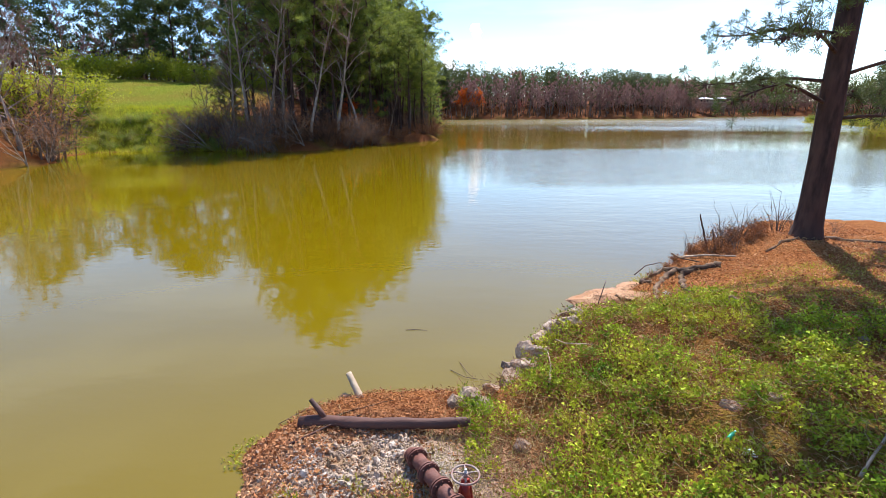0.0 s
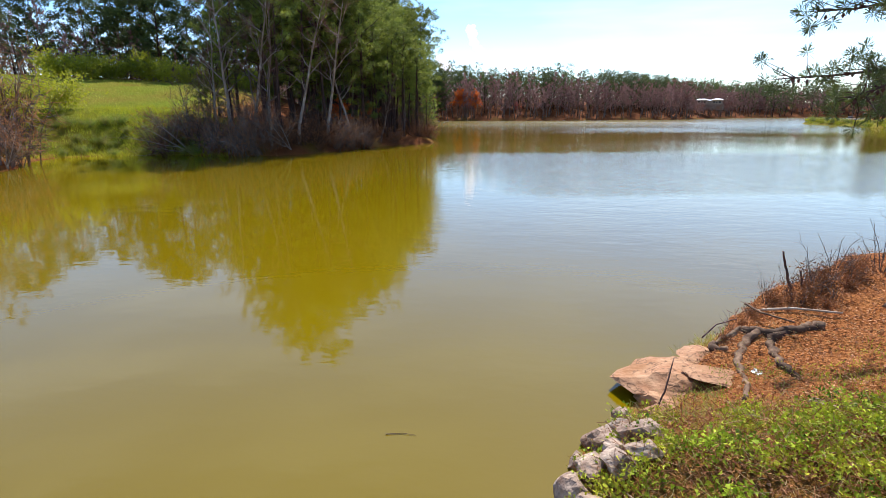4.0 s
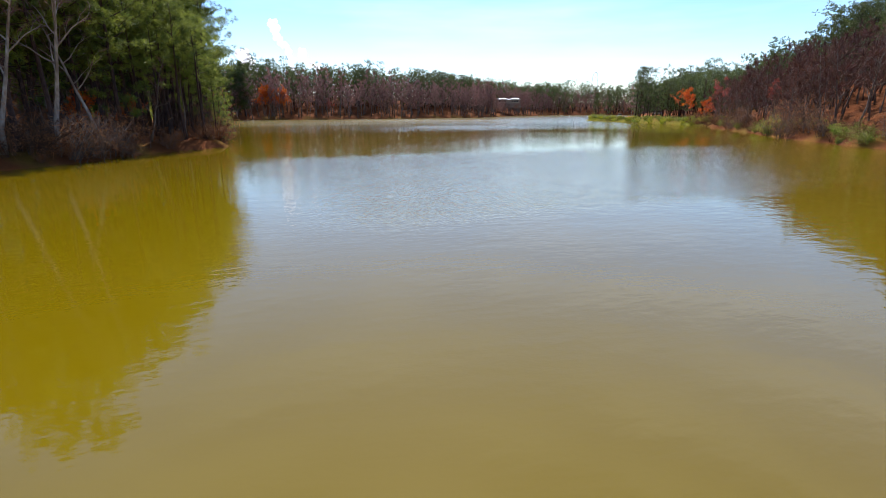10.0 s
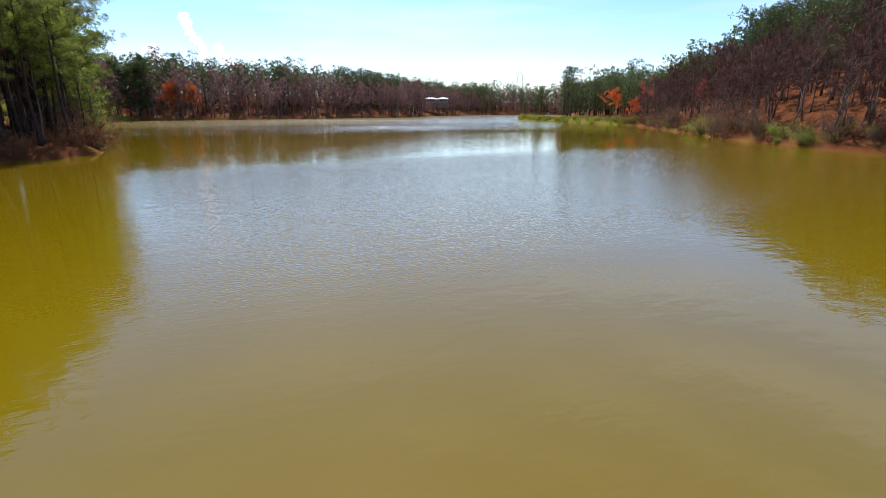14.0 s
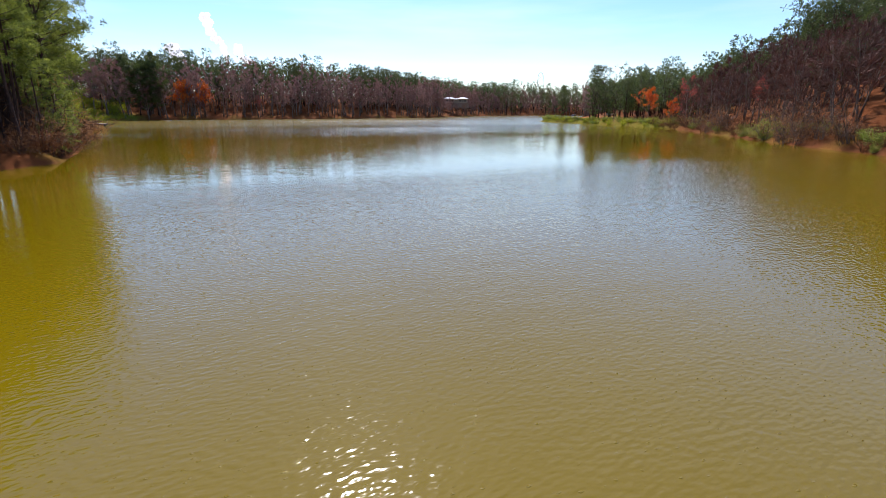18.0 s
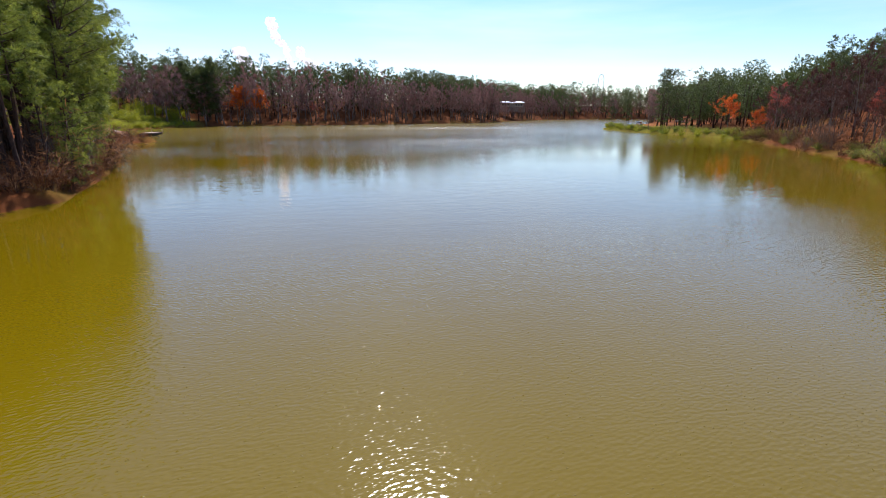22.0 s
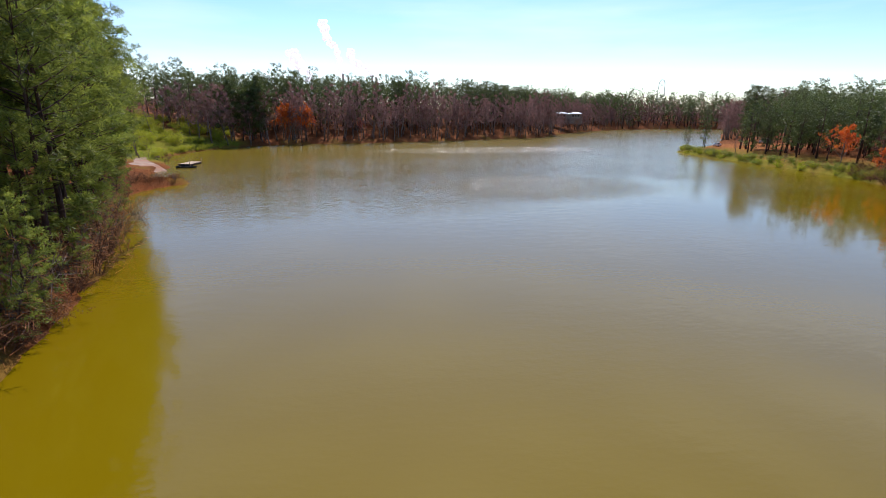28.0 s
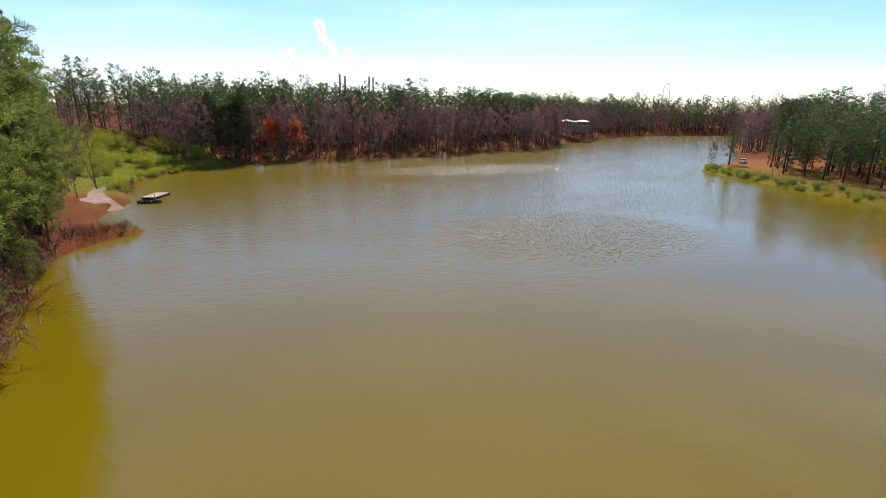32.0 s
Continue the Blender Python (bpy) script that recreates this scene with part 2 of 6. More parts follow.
def water_material():
    """Murky water: faint swell everywhere, ruffled far lake, scattered steep wavelets that catch the sun."""
    m = bpy.data.materials.new("murky_water")
    m.use_nodes = True
    n, l = m.node_tree.nodes, m.node_tree.links
    b = n["Principled BSDF"]
    pos = n.new("ShaderNodeNewGeometry").outputs["Position"]
    split = n.new("ShaderNodeSeparateXYZ")
    l.new(pos, split.inputs[0])

    def calc(op, *values):
        x = n.new("ShaderNodeMath")
        x.operation = op
        for socket, v in zip(x.inputs, values):
            if isinstance(v, (int, float)):
                socket.default_value = v
            else:
                l.new(v, socket)
        return x.outputs["Value"]

    def ramp(v, a, b_, lo, hi):
        x = n.new("ShaderNodeMapRange")
        x.interpolation_type = "SMOOTHSTEP"
        for name, value in (("From Min", a), ("From Max", b_), ("To Min", lo), ("To Max", hi)):
            x.inputs[name].default_value = value
        l.new(v, x.inputs["Value"])
        return x.outputs["Result"]

    def cloud_of(scale, detail=1.0, vector=pos):
        x = n.new("ShaderNodeTexNoise")
        x.inputs["Scale"].default_value, x.inputs["Detail"].default_value = scale, detail
        l.new(vector, x.inputs["Vector"])
        return x.outputs["Fac"]

    def spot(cx, cy, rx, ry):
        """One inside an oval of the lake, fading to nothing at its rim."""
        dx = calc("MULTIPLY", calc("SUBTRACT", split.outputs["X"], cx), 1 / rx)
        dy = calc("MULTIPLY", calc("SUBTRACT", split.outputs["Y"], cy), 1 / ry)
        return ramp(calc("ADD", calc("MULTIPLY", dx, dx), calc("MULTIPLY", dy, dy)), 0.15, 1.0, 1.0, 0.0)

    mix = n.new("ShaderNodeMixRGB")
    mix.inputs[1].default_value, mix.inputs[2].default_value = (0.146, 0.096, 0.0006, 1), (0.160, 0.108, 0.0008, 1)
    l.new(cloud_of(0.035, 3.0), mix.inputs[0])
    l.new(mix.outputs["Color"], b.inputs["Base Color"])
    b.inputs["IOR"].default_value = 1.49

    turn = n.new("ShaderNodeMapping")
    turn.inputs["Rotation"].default_value = (0, 0, radians(25))
    turn.inputs["Scale"].default_value = (0.7, 1.3, 1.0)
    l.new(pos, turn.inputs["Vector"])
    along = turn.outputs["Vector"]
    # breeze: the sheltered bay lies calm, the open lake is ruffled, most of all its far half
    calm = ramp(split.outputs["X"], -6.0, 16.0, 0.45, 1.0)
    patches = ramp(cloud_of(0.03, 3.0), 0.38, 0.62, 0.6, 1.15)
    far = ramp(split.outputs["Y"], 104.0, 128.0, 1.0, 4.5)
    lee = ramp(split.outputs["Y"], 205.0, 235.0, 1.0, 0.85)
    breeze = calc("MULTIPLY", calc("MULTIPLY", calm, patches), calc("MULTIPLY", far, lee))
    swell = calc("ADD", calc("ADD", calc("MULTIPLY", cloud_of(9.0, 1.0, along), 0.0022), calc("MULTIPLY", cloud_of(2.4, 1.0, along), 0.0075)),
                 calc("MULTIPLY", cloud_of(0.7, 1.0, along), 0.012))
    # where the breeze starts the wavelets are steeper; two gusts further out raise scattered crests
    start = calc("MULTIPLY", calc("MULTIPLY", ramp(split.outputs["Y"], 26.0, 31.0, 0.0, 1.0), ramp(split.outputs["Y"], 53.0, 64.0, 1.0, 0.0)),
                 ramp(split.outputs["X"], 4.0, 11.0, 0.1, 1.0))
    small = calc("MULTIPLY", calc("ADD", calc("MULTIPLY", cloud_of(8.5, 0.5, along), 0.0125), ramp(cloud_of(13.0, 0.0, along), 0.74, 0.92, 0.0, 0.007)), start)
    gust = calc("MAXIMUM", spot(66, 134, 26, 18), calc("MULTIPLY", spot(95, 216, 60, 16), 0.4))
    broad = calc("MULTIPLY", calc("ADD", calc("MULTIPLY", cloud_of(3.5, 1.0, along), 0.05), ramp(cloud_of(2.8, 0.0, along), 0.60, 0.82, 0.0, 0.16)), gust)
    # fine ripple: it spreads the glints of those wavelets and dulls the windy far half
    l.new(calc("ADD", 0.02, calc("ADD", calc("MULTIPLY", start, 0.05), calc("ADD", calc("MULTIPLY", gust, 0.12), ramp(split.outputs["Y"], 112.0, 190.0, 0.0, 0.17)))), b.inputs["Roughness"])
    high = calc("ADD", calc("MULTIPLY", swell, breeze), calc("ADD", small, broad))
    bp = n.new("ShaderNodeBump")
    bp.inputs["Strength"].default_value, bp.inputs["Distance"].default_value = 1.0, 1.0
    l.new(high, bp.inputs["Height"])
    l.new(bp.outputs["Normal"], b.inputs["Normal"])
    return m


WATER = water_material()


def ground_material():
    """Soil, leaf litter, grass and gravel, shared out by the point attributes of the sheet."""
    m = bpy.data.materials.new("ground")
    m.use_nodes = True
    n, l = m.node_tree.nodes, m.node_tree.links
    b = n["Principled BSDF"]
    pos = n.new("ShaderNodeNewGeometry").outputs["Position"]

    def tex(scale, detail=4.0):
        t = n.new("ShaderNodeTexNoise")
        t.inputs["Scale"].default_value, t.inputs["Detail"].default_value = scale, detail
        l.new(pos, t.inputs["Vector"])
        r = n.new("ShaderNodeMapRange")
        r.inputs["From Min"].default_value, r.inputs["From Max"].default_value = 0.33, 0.67
        l.new(t.outputs["Fac"], r.inputs["Value"])
        return r.outputs["Result"]

    def mixed(f, c1, c2):
        x = n.new("ShaderNodeMixRGB")
        for socket, c in ((x.inputs[0], f), (x.inputs[1], c1), (x.inputs[2], c2)):
            if isinstance(c, tuple):
                socket.default_value = (*c, 1)
            else:
                l.new(c, socket)
        return x.outputs["Color"]

    fine, mid, big = tex(22.0), tex(2.6), tex(0.25)
    soil = mixed(mid, mixed(fine, (0.13, 0.040, 0.011), (0.36, 0.125, 0.034)), mixed(fine, (0.23, 0.080, 0.020), (0.46, 0.21, 0.075)))
    soil = mixed(tex(0.9), soil, mixed(fine, (0.15, 0.048, 0.014), (0.36, 0.135, 0.045)))
    litter = mixed(mid, mixed(fine, (0.060, 0.022, 0.010), (0.23, 0.075, 0.022)), mixed(big, (0.21, 0.062, 0.018), (0.10, 0.042, 0.018)))
    grass = mixed(mid, mixed(fine, (0.08, 0.115, 0.006), (0.16, 0.195, 0.010)), mixed(big, (0.20, 0.18, 0.014), (0.13, 0.175, 0.009)))
    grass = mixed(tex(0.11), grass, mixed(fine, (0.20, 0.15, 0.022), (0.15, 0.125, 0.014)))
    gravel = mixed(fine, (0.24, 0.18, 0.13), (0.46, 0.38, 0.31))
    out = soil
    for name, colour in (("litter", litter), ("grass", grass), ("gravel", gravel)):
        at = n.new("ShaderNodeAttribute")
        at.attribute_name = name
        out = mixed(at.outputs["Fac"], out, colour)
    l.new(out, b.inputs["Base Color"])
    b.inputs["Roughness"].default_value, b.inputs["Specular IOR Level"].default_value = 0.95, 0.04
    bp = n.new("ShaderNodeBump")
    bp.inputs["Strength"].default_value, bp.inputs["Distance"].default_value = 0.8, 0.04
    l.new(fine, bp.inputs["Height"])
    l.new(bp.outputs["Normal"], b.inputs["Normal"])
    return m


GROUND = ground_material()

# ---- mesh helpers ----


class Soup:
    """Collects points and faces for one mesh."""

    def __init__(self):
        self.v, self.f, self.n = [], [], 0

    def add(self, v, f):
        self.v.append(np.asarray(v, float).reshape(-1, 3))
        self.f += [[i + self.n for i in face] for face in f]
        self.n += len(self.v[-1])

    def tube(self, path, radii, sides=6, cap=True):
        path, k = np.asarray(path, float), len(path)
        d = np.gradient(path, axis=0)
        d /= np.linalg.norm(d, axis=1)[:, None] + 1e-9
        ref = np.where(np.abs(d[:, 2:3]) > 0.9, (1.0, 0, 0), (0, 0, 1.0))
        u = np.cross(d, ref)
        u /= np.linalg.norm(u, axis=1)[:, None] + 1e-9
        w = np.cross(d, u)
        ang = np.arange(sides) * 2 * np.pi / sides
        ring = path[:, None] + np.asarray(radii)[:, None, None] * (np.cos(ang)[None, :, None] * u[:, None] + np.sin(ang)[None, :, None] * w[:, None])
        f = [[i * sides + j, i * sides + (j + 1) % sides, (i + 1) * sides + (j + 1) % sides, (i + 1) * sides + j] for i in range(k - 1) for j in range(sides)]
        if cap:
            f += [list(range(sides))[::-1], [(k - 1) * sides + j for j in range(sides)]]
        self.add(ring.reshape(-1, 3), f)

    def blades(self, base, tip, width, rng):
        """Thin wedges that open from base to tip: sprays of needles, leaves, twigs."""
        d = tip - base
        s = np.cross(d, rng.normal(size=d.shape))
        s *= (np.asarray(width).reshape(-1, 1) if np.ndim(width) else width) / (np.linalg.norm(s, axis=1)[:, None] + 1e-9)
        v = np.stack([base, tip - s, tip + s], 1).reshape(-1, 3)
        self.add(v, np.arange(len(v)).reshape(-1, 3).tolist())

    def twigs(self, base, tip, width, rng):
        d = tip - base
        s = np.cross(d, rng.normal(size=d.shape))
        s *= width / (np.linalg.norm(s, axis=1)[:, None] + 1e-9)
        v = np.stack([base - s, base + s, tip], 1).reshape(-1, 3)
        self.add(v, np.arange(len(v)).reshape(-1, 3).tolist())

    def mesh(self, name, mat, smooth=False):
        me = bpy.data.meshes.new(name)
        me.from_pydata(np.concatenate(self.v).tolist(), [], self.f)
        me.materials.append(mat)
        if smooth:
            me.polygons.foreach_set("use_smooth", [True] * len(me.polygons))
        me.update()
        return me


def holder(name, m=None):
    ob = new(name)
    ob.empty_display_size = 0.2
    if m is not None:
        ob.matrix_basis = m
    return ob


def part_mesh(name, me, parent, label="", m=None):
    ob = new(name, me)
    ob.parent = parent
    if m is not None:
        ob.matrix_basis = m
    return tagged(ob, label) if label else ob


def part(name, bm, mat, parent, label="", m=None, smooth=False):
    me = bpy.data.meshes.new(name)
    bm.to_mesh(me)
    bm.free()
    me.materials.append(mat)
    if smooth:
        me.polygons.foreach_set("use_smooth", [True] * len(me.polygons))
    return part_mesh(name, me, parent, label, m)


def at(x, y, z, turn=0.0, size=1.0, lean=(0.0, 0.0)):
    return Matrix.Translation((x, y, z)) @ Euler((lean[0], lean[1], turn)).to_matrix().to_4x4() @ Matrix.Scale(size, 4)


# ---- the plan: shoreline and ground ----
WEST = [(-12, -9), (-30, -14), (-52, -6), (-60, 10), (-52, 26), (-38, 34), (-33, 39.5), (-32, 44), (-35, 50), (-35.6, 54.5), (-30, 57.2),
        (-19, 57), (-13.5, 57.2), (-9, 62), (-5.9, 67), (-2.2, 72.6), (2.6, 77.0), (4.4, 80.5), (4.2, 85), (4.4, 91), (4.1, 98), (2.4, 108),
        (-0.5, 124), (-3.2, 137), (-0.6, 146.3), (3.9, 151.6), (1.5, 154.5), (-3.0, 158)]
NORTH = [(-5.0, 165), (-4.6, 173), (-3.6, 180), (-6.5, 188), (-9, 200), (-7, 213), (-1, 226), (5.6, 237), (18, 247), (34, 252), (54, 255), (75, 261),
         (94, 266), (127, 279.5), (146, 284), (165, 301), (185, 321), (212, 345), (274, 386), (325, 402), (382, 409), (398, 396)]
EAST = [(375, 375), (300, 310), (235, 250), (190, 215), (168, 203), (157, 197), (152.5, 181), (149, 163), (146, 147), (143, 131), (133, 114), (118, 97),
        (104, 79.5), (92, 67), (82, 53), (77, 43), (73, 30), (66, 14), (54, 3), (38, -2)]
NEAR = [(26, 5), (19, 10.5), (15, 12.6), (12, 12.3), (10.2, 11.2), (9.2, 11.3), (8.4, 10.4), (6.9, 9.35), (5.75, 8.55), (5.1, 7.7), (4.4, 7.1), (3.4, 6.0),
        (2.9, 5.0), (2.3, 4.45), (1.5, 4.5), (0.2, 4.45), (-0.6, 4.1), (-1.0, 3.6), (-1.45, 2.9), (-1.2, 2.0), (-2.0, 0.4), (-5, -4)]


def smooth_ring(points, steps=3):
    p = np.array(points, float)
    a, b, c, d = np.roll(p, 1, 0), p, np.roll(p, -1, 0), np.roll(p, -2, 0)
    out = []
    for s in np.arange(steps) / steps:
        out.append(0.5 * (2 * b + (c - a) * s + (2 * a - 5 * b + 4 * c - d) * s**2 + (3 * b - a - 3 * c + d) * s**3))
    return np.stack(out, 1).reshape(-1, 2)


SHORE = smooth_ring(WEST + NORTH + EAST + NEAR)


def land(x, y):
    """Distance to the shoreline in metres: positive on land, negative over water."""
    x, y = np.atleast_1d(np.asarray(x, float)), np.atleast_1d(np.asarray(y, float))
    best, inside = np.full(x.shape, 1e9), np.zeros(x.shape, bool)
    for (ax, ay), (bx, by) in zip(SHORE, np.roll(SHORE, -1, 0)):
        ex, ey = bx - ax, by - ay
        s = np.clip(((x - ax) * ex + (y - ay) * ey) / (ex * ex + ey * ey + 1e-12), 0, 1)
        best = np.minimum(best, (x - ax - s * ex) ** 2 + (y - ay - s * ey) ** 2)
        if ay != by:
            inside ^= ((ay > y) != (by > y)) & (x < ax + (y - ay) * ex / ey)
    return np.where(inside, -1, 1) * np.sqrt(best)


def bell(x, y, cx, cy, rx, ry):
    return np.exp(-(((x - cx) / rx) ** 2 + ((y - cy) / ry) ** 2))


def ripple(x, y, k):
    return (np.sin(x * k + 1.3 * np.sin(y * k * 0.7)) + np.sin(y * k * 1.3 + 1.7 * np.sin(x * k * 0.6 + 1)) + np.sin((x + y) * k * 2.1 + 2)) / 3


def step(v, lo, hi):
    s = np.clip((v - lo) / (hi - lo), 0, 1)
    return s * s * (3 - 2 * s)


def height(x, y):
    x, y = np.atleast_1d(np.asarray(x, float)), np.atleast_1d(np.asarray(y, float))
    d = land(x, y)
    near = step(-(np.hypot(x - 6, y - 3)), -32, -22)
    far_wob = (1 - near) * (0.5 * ripple(x, y, 0.5) + 0.35 * ripple(x, y, 1.7))
    dd = d + far_wob
    field = step(-x, 12, 30) * step(-y, -150, -120)
    hill = step(x, 60, 85) * step(-y, -135, -95)
    park = bell(x, y, 180, 194, 26, 24)
    north = step(y, 190, 240)
    bank = 0.9 + 2.6 * field * step(y, 20, 50)
    z = bank * step(dd, 0, 1.6 + 8.0 * field) + 0.03 * np.clip(dd, 0, 60)
    slope = 0.10 * field + 0.42 * hill + 0.20 * north + 0.05
    top = 7 * field + 34 * hill + 8 * north + 3
    inland = np.clip(dd - 2, 0, 400)
    z += (1 - 0.95 * park) * top * (1 - np.exp(-inland * slope / top))
    # behind the park the ground climbs again
    z += 14 * step(x - 0.25 * y, 165, 260) * step(-y, -330, -60) * step(dd, 5, 60)
    # a ridge far behind the northern shore
    z += 3 * bell(x, y, -25, 475, 170, 80) * step(dd, 20, 90)
    z = np.where(dd < 0, np.maximum(dd * 0.45, -2.5), z)
    # the near bank: a gravel beach, a low scarp and a crown under the pine
    rim = np.clip(0.12 + 0.215 * (x - 5.0), 0.12, 1.46)
    inner = 0.16 + 1.0 * step(x, 1.9, 5.0) + 0.25 * step(x, 5.5, 10)
    w = step(y, 4.8, 7.6)
    crown = step(d, -0.05, 0.85) * (w * rim + (1 - w) * inner) + 0.12 * step(d, 1.0, 4.0)
    crown = np.maximum(crown, 0.1 * step(d, 0, 0.3)) + 0.06 * ripple(x, y, 2.3) * step(d, 0.3, 1.2) + 0.09 * ripple(x + 2, y, 3.1) * step(d, 0.5, 1.2) * step(x, 2.2, 3.4) * (1 - w) + 0.02 * ripple(x, y, 7.0) * step(d, 0.1, 0.4)
    crown = np.where(d < 0, np.maximum(d * 0.35, -2.0), crown)
    return near * crown + (1 - near) * z


def level(x, y):
    return float(height(x, y)[0])


def graded(spans):
    out = [spans[0][0]]
    for start, end, cell in spans:
        n = max(1, round((end - start) / cell))
        out += list(np.linspace(start, end, n + 1)[1:])
    return np.array(out)


def build_ground():
    gx = graded([(-4200, -600, 900), (-600, -120, 40), (-120, -50, 5), (-50, -6, 1.6), (-6, -2.5, 0.5), (-2.5, 14, 0.16), (14, 30, 0.8), (30, 70, 3), (70, 190, 2.2),
                 (190, 420, 6), (420, 700, 40), (700, 4300, 900)])
    gy = graded([(-4000, -200, 950), (-200, -20, 20), (-20, -4, 1.0), (-4, 13, 0.16), (13, 40, 1.5), (40, 110, 1.5), (110, 290, 2.6), (290, 430, 6), (430, 700, 22), (700, 4500, 950)])
    X, Y = np.meshgrid(gx, gy)
    x, y = X.ravel(), Y.ravel()
    z = height(x, y)
    nx, ny = len(gx), len(gy)
    i = (np.arange(ny - 1)[:, None] * nx + np.arange(nx - 1)).ravel()
    faces = np.stack([i, i + 1, i + nx + 1, i + nx], 1)
    me = bpy.data.meshes.new("ground")
    me.from_pydata(np.stack([x, y, z], 1).tolist(), [], faces.tolist())
    me.materials.append(GROUND)
    me.polygons.foreach_set("use_smooth", [True] * len(me.polygons))
    d = land(x, y)
    near = step(-(np.hypot(x - 6, y - 3)), -32, -22)
    wob = ripple(x, y, 0.35)
    field = step(-x, 22, 30) * step(-y, -112, -100) * step(y, 46, 56) * step(d, 0.2, 1.0)
    field = np.maximum(field, step(-x, -14, -6) * step(x, -42, -34) * step(-y, -252, -240) * step(y, 176, 190) * step(d, 0.3, 1.5))
    park = step(-np.hypot((x - 186) / 1.3, y - 198), -22, -13)
    rim = step(-np.hypot(x - 158, (y - 158) / 1.6), -40, -26) * step(-d, -28, -12)
    grass = np.maximum(field, rim * (0.45 + 0.35 * step(-d, -6, -2)))
    grass = np.maximum(grass, (1 - near) * 0.35 * step(wob, 0.1, 0.6) * step(-d, -6, -2))
    lawn = near * step(-np.hypot((x - 6.2) / 3.6, (y - 3.0) / 3.6), -1.15, -0.75)
    grass = np.maximum(grass, lawn * (0.2 + 0.2 * wob))
    litter = (1 - near) * (1 - grass) * (1 - 0.85 * park) + near * np.maximum(0.25 * step(wob, 0, 0.6), lawn * 0.85)
    gravel = near * bell(x, y, 0.7, 2.0, 1.4, 1.0) * 1.5
    for name, values in (("litter", litter), ("grass", grass), ("gravel", np.clip(gravel, 0, 1))):
        me.attributes.new(name, "FLOAT", "POINT").data.foreach_set("value", np.clip(values, 0, 1).astype(np.float32))
    return tagged(new("ground", me), "red clay and leaf-strewn banks with grassy clearings", "ground", kind="structure")


build_ground()

wm = bpy.data.meshes.new("water")
wm.from_pydata([(-700, -300, 0), (900, -300, 0), (900, 900, 0), (-700, 900, 0)], [], [(0, 1, 2, 3)])
wm.materials.append(WATER)
tagged(new("water", wm), "murky olive lake with a light breeze on it", "lake", kind="structure")

# ---- trees ----


def unit(v):
    return v / (np.linalg.norm(v, axis=-1, keepdims=True) + 1e-9)


def joined(a, b):
    """The limbs joined to their trunk: one piece of wood."""
    for v in b.v:
        a.v.append(v)
    a.f += [[i + a.n for i in face] for face in b.f]
    a.n += b.n
    return a


def pine_meshes(seed, h=20.0, base=0.38, spread=3.6, limbs=44, clumps=9, tufts=11, tuft=0.42, width=0.05, fullness=1.0, needles=None, sides=8, plain=False):
    """Trunk, limbs and needle crown of a tall southern pine, standing at the origin."""
    rng = np.random.default_rng(seed)
    trunk, limb, crown = Soup(), Soup(), Soup()
    t = np.linspace(0, 1, 12)
    keep = slice(None, None, 3) if plain else slice(None)
    bend = np.stack([np.cumsum(rng.normal(0, 0.05, 12)), np.cumsum(rng.normal(0, 0.05, 12)), t * h], 1)
    bend[:2, :2] = 0
    r0 = h * 0.0125
    radii = r0 * (1 - 0.9 * t) * (1 + 0.45 * np.exp(-t * 40))
    trunk.tube(bend[keep], radii[keep], sides)
    spot = lambda u: np.array([np.interp(u, t, bend[:, k]) for k in range(3)])  # noqa: E731
    # a few dead snags below the crown
    for _ in range(0 if plain else 7):
        u = rng.uniform(0.06, max(base, 0.14))
        p, a = spot(u), rng.uniform(0, 6.283)
        q = p + np.array([np.cos(a), np.sin(a), rng.uniform(-0.2, 0.4)]) * rng.uniform(0.5, 1.6)
        limb.tube([p, (p + q) / 2 + (0, 0, 0.08), q], [0.03, 0.02, 0.006], 3, False)
    for i in range(limbs):
        u = base + (0.985 - base) * ((i + rng.uniform(0, 1)) / limbs) ** 0.85
        k = (u - base) / (1 - base)
        length = spread * (0.35 + 0.75 * np.sin(np.pi * (0.12 + 0.80 * (1 - k)) ** 0.9)) * rng.uniform(0.55, 1.15)
        length *= 1 - 0.55 * k**3
        a = i * 2.399 + rng.uniform(-0.5, 0.5)
        rise = -0.12 + 0.75 * k + rng.uniform(-0.15, 0.2)
        p = spot(u)
        out = np.array([np.cos(a), np.sin(a), 0])
        s = np.linspace(0, 1, 5)[:, None]
        curve = p + out * length * s + np.array([0, 0, 1]) * length * (rise * s + 0.25 * s**2) + rng.normal(0, 0.06, (5, 3)) * s * length * 0.5
        if not plain:
            limb.tube(curve, np.linspace(max(0.018, 0.030 * length * 0.6), 0.006, 5), 3, False)
        n = max(2, int(clumps * fullness * (0.45 + 0.8 * length / spread)))
        f = rng.uniform(0.30, 1.0, n) ** 0.6
        c = np.stack([np.interp(f, s[:, 0], curve[:, j]) for j in range(3)], 1)
        side = rng.normal(0, 1, (n, 3)) * (0.06 + 0.26 * f[:, None]) * length * 0.55
        side[:, 2] *= 0.3
        c = c + side
        m = np.repeat(c, tufts, 0)
        puff = np.repeat(rng.uniform(0.6, 1.25, n), tufts)[:, None]
        d = unit(rng.normal(0, 1, m.shape) * (1, 1, 0.75) + np.array([0, 0, 0.3]))
        crown.blades(m + d * 0.12 * tuft, m + d * tuft * puff * rng.uniform(0.65, 1.1, (len(m), 1)), width * rng.uniform(0.7, 1.3, len(m)), rng)
    return (joined(trunk, limb).mesh("trunk", BARK, True), crown.mesh("crown", needles or PINE))


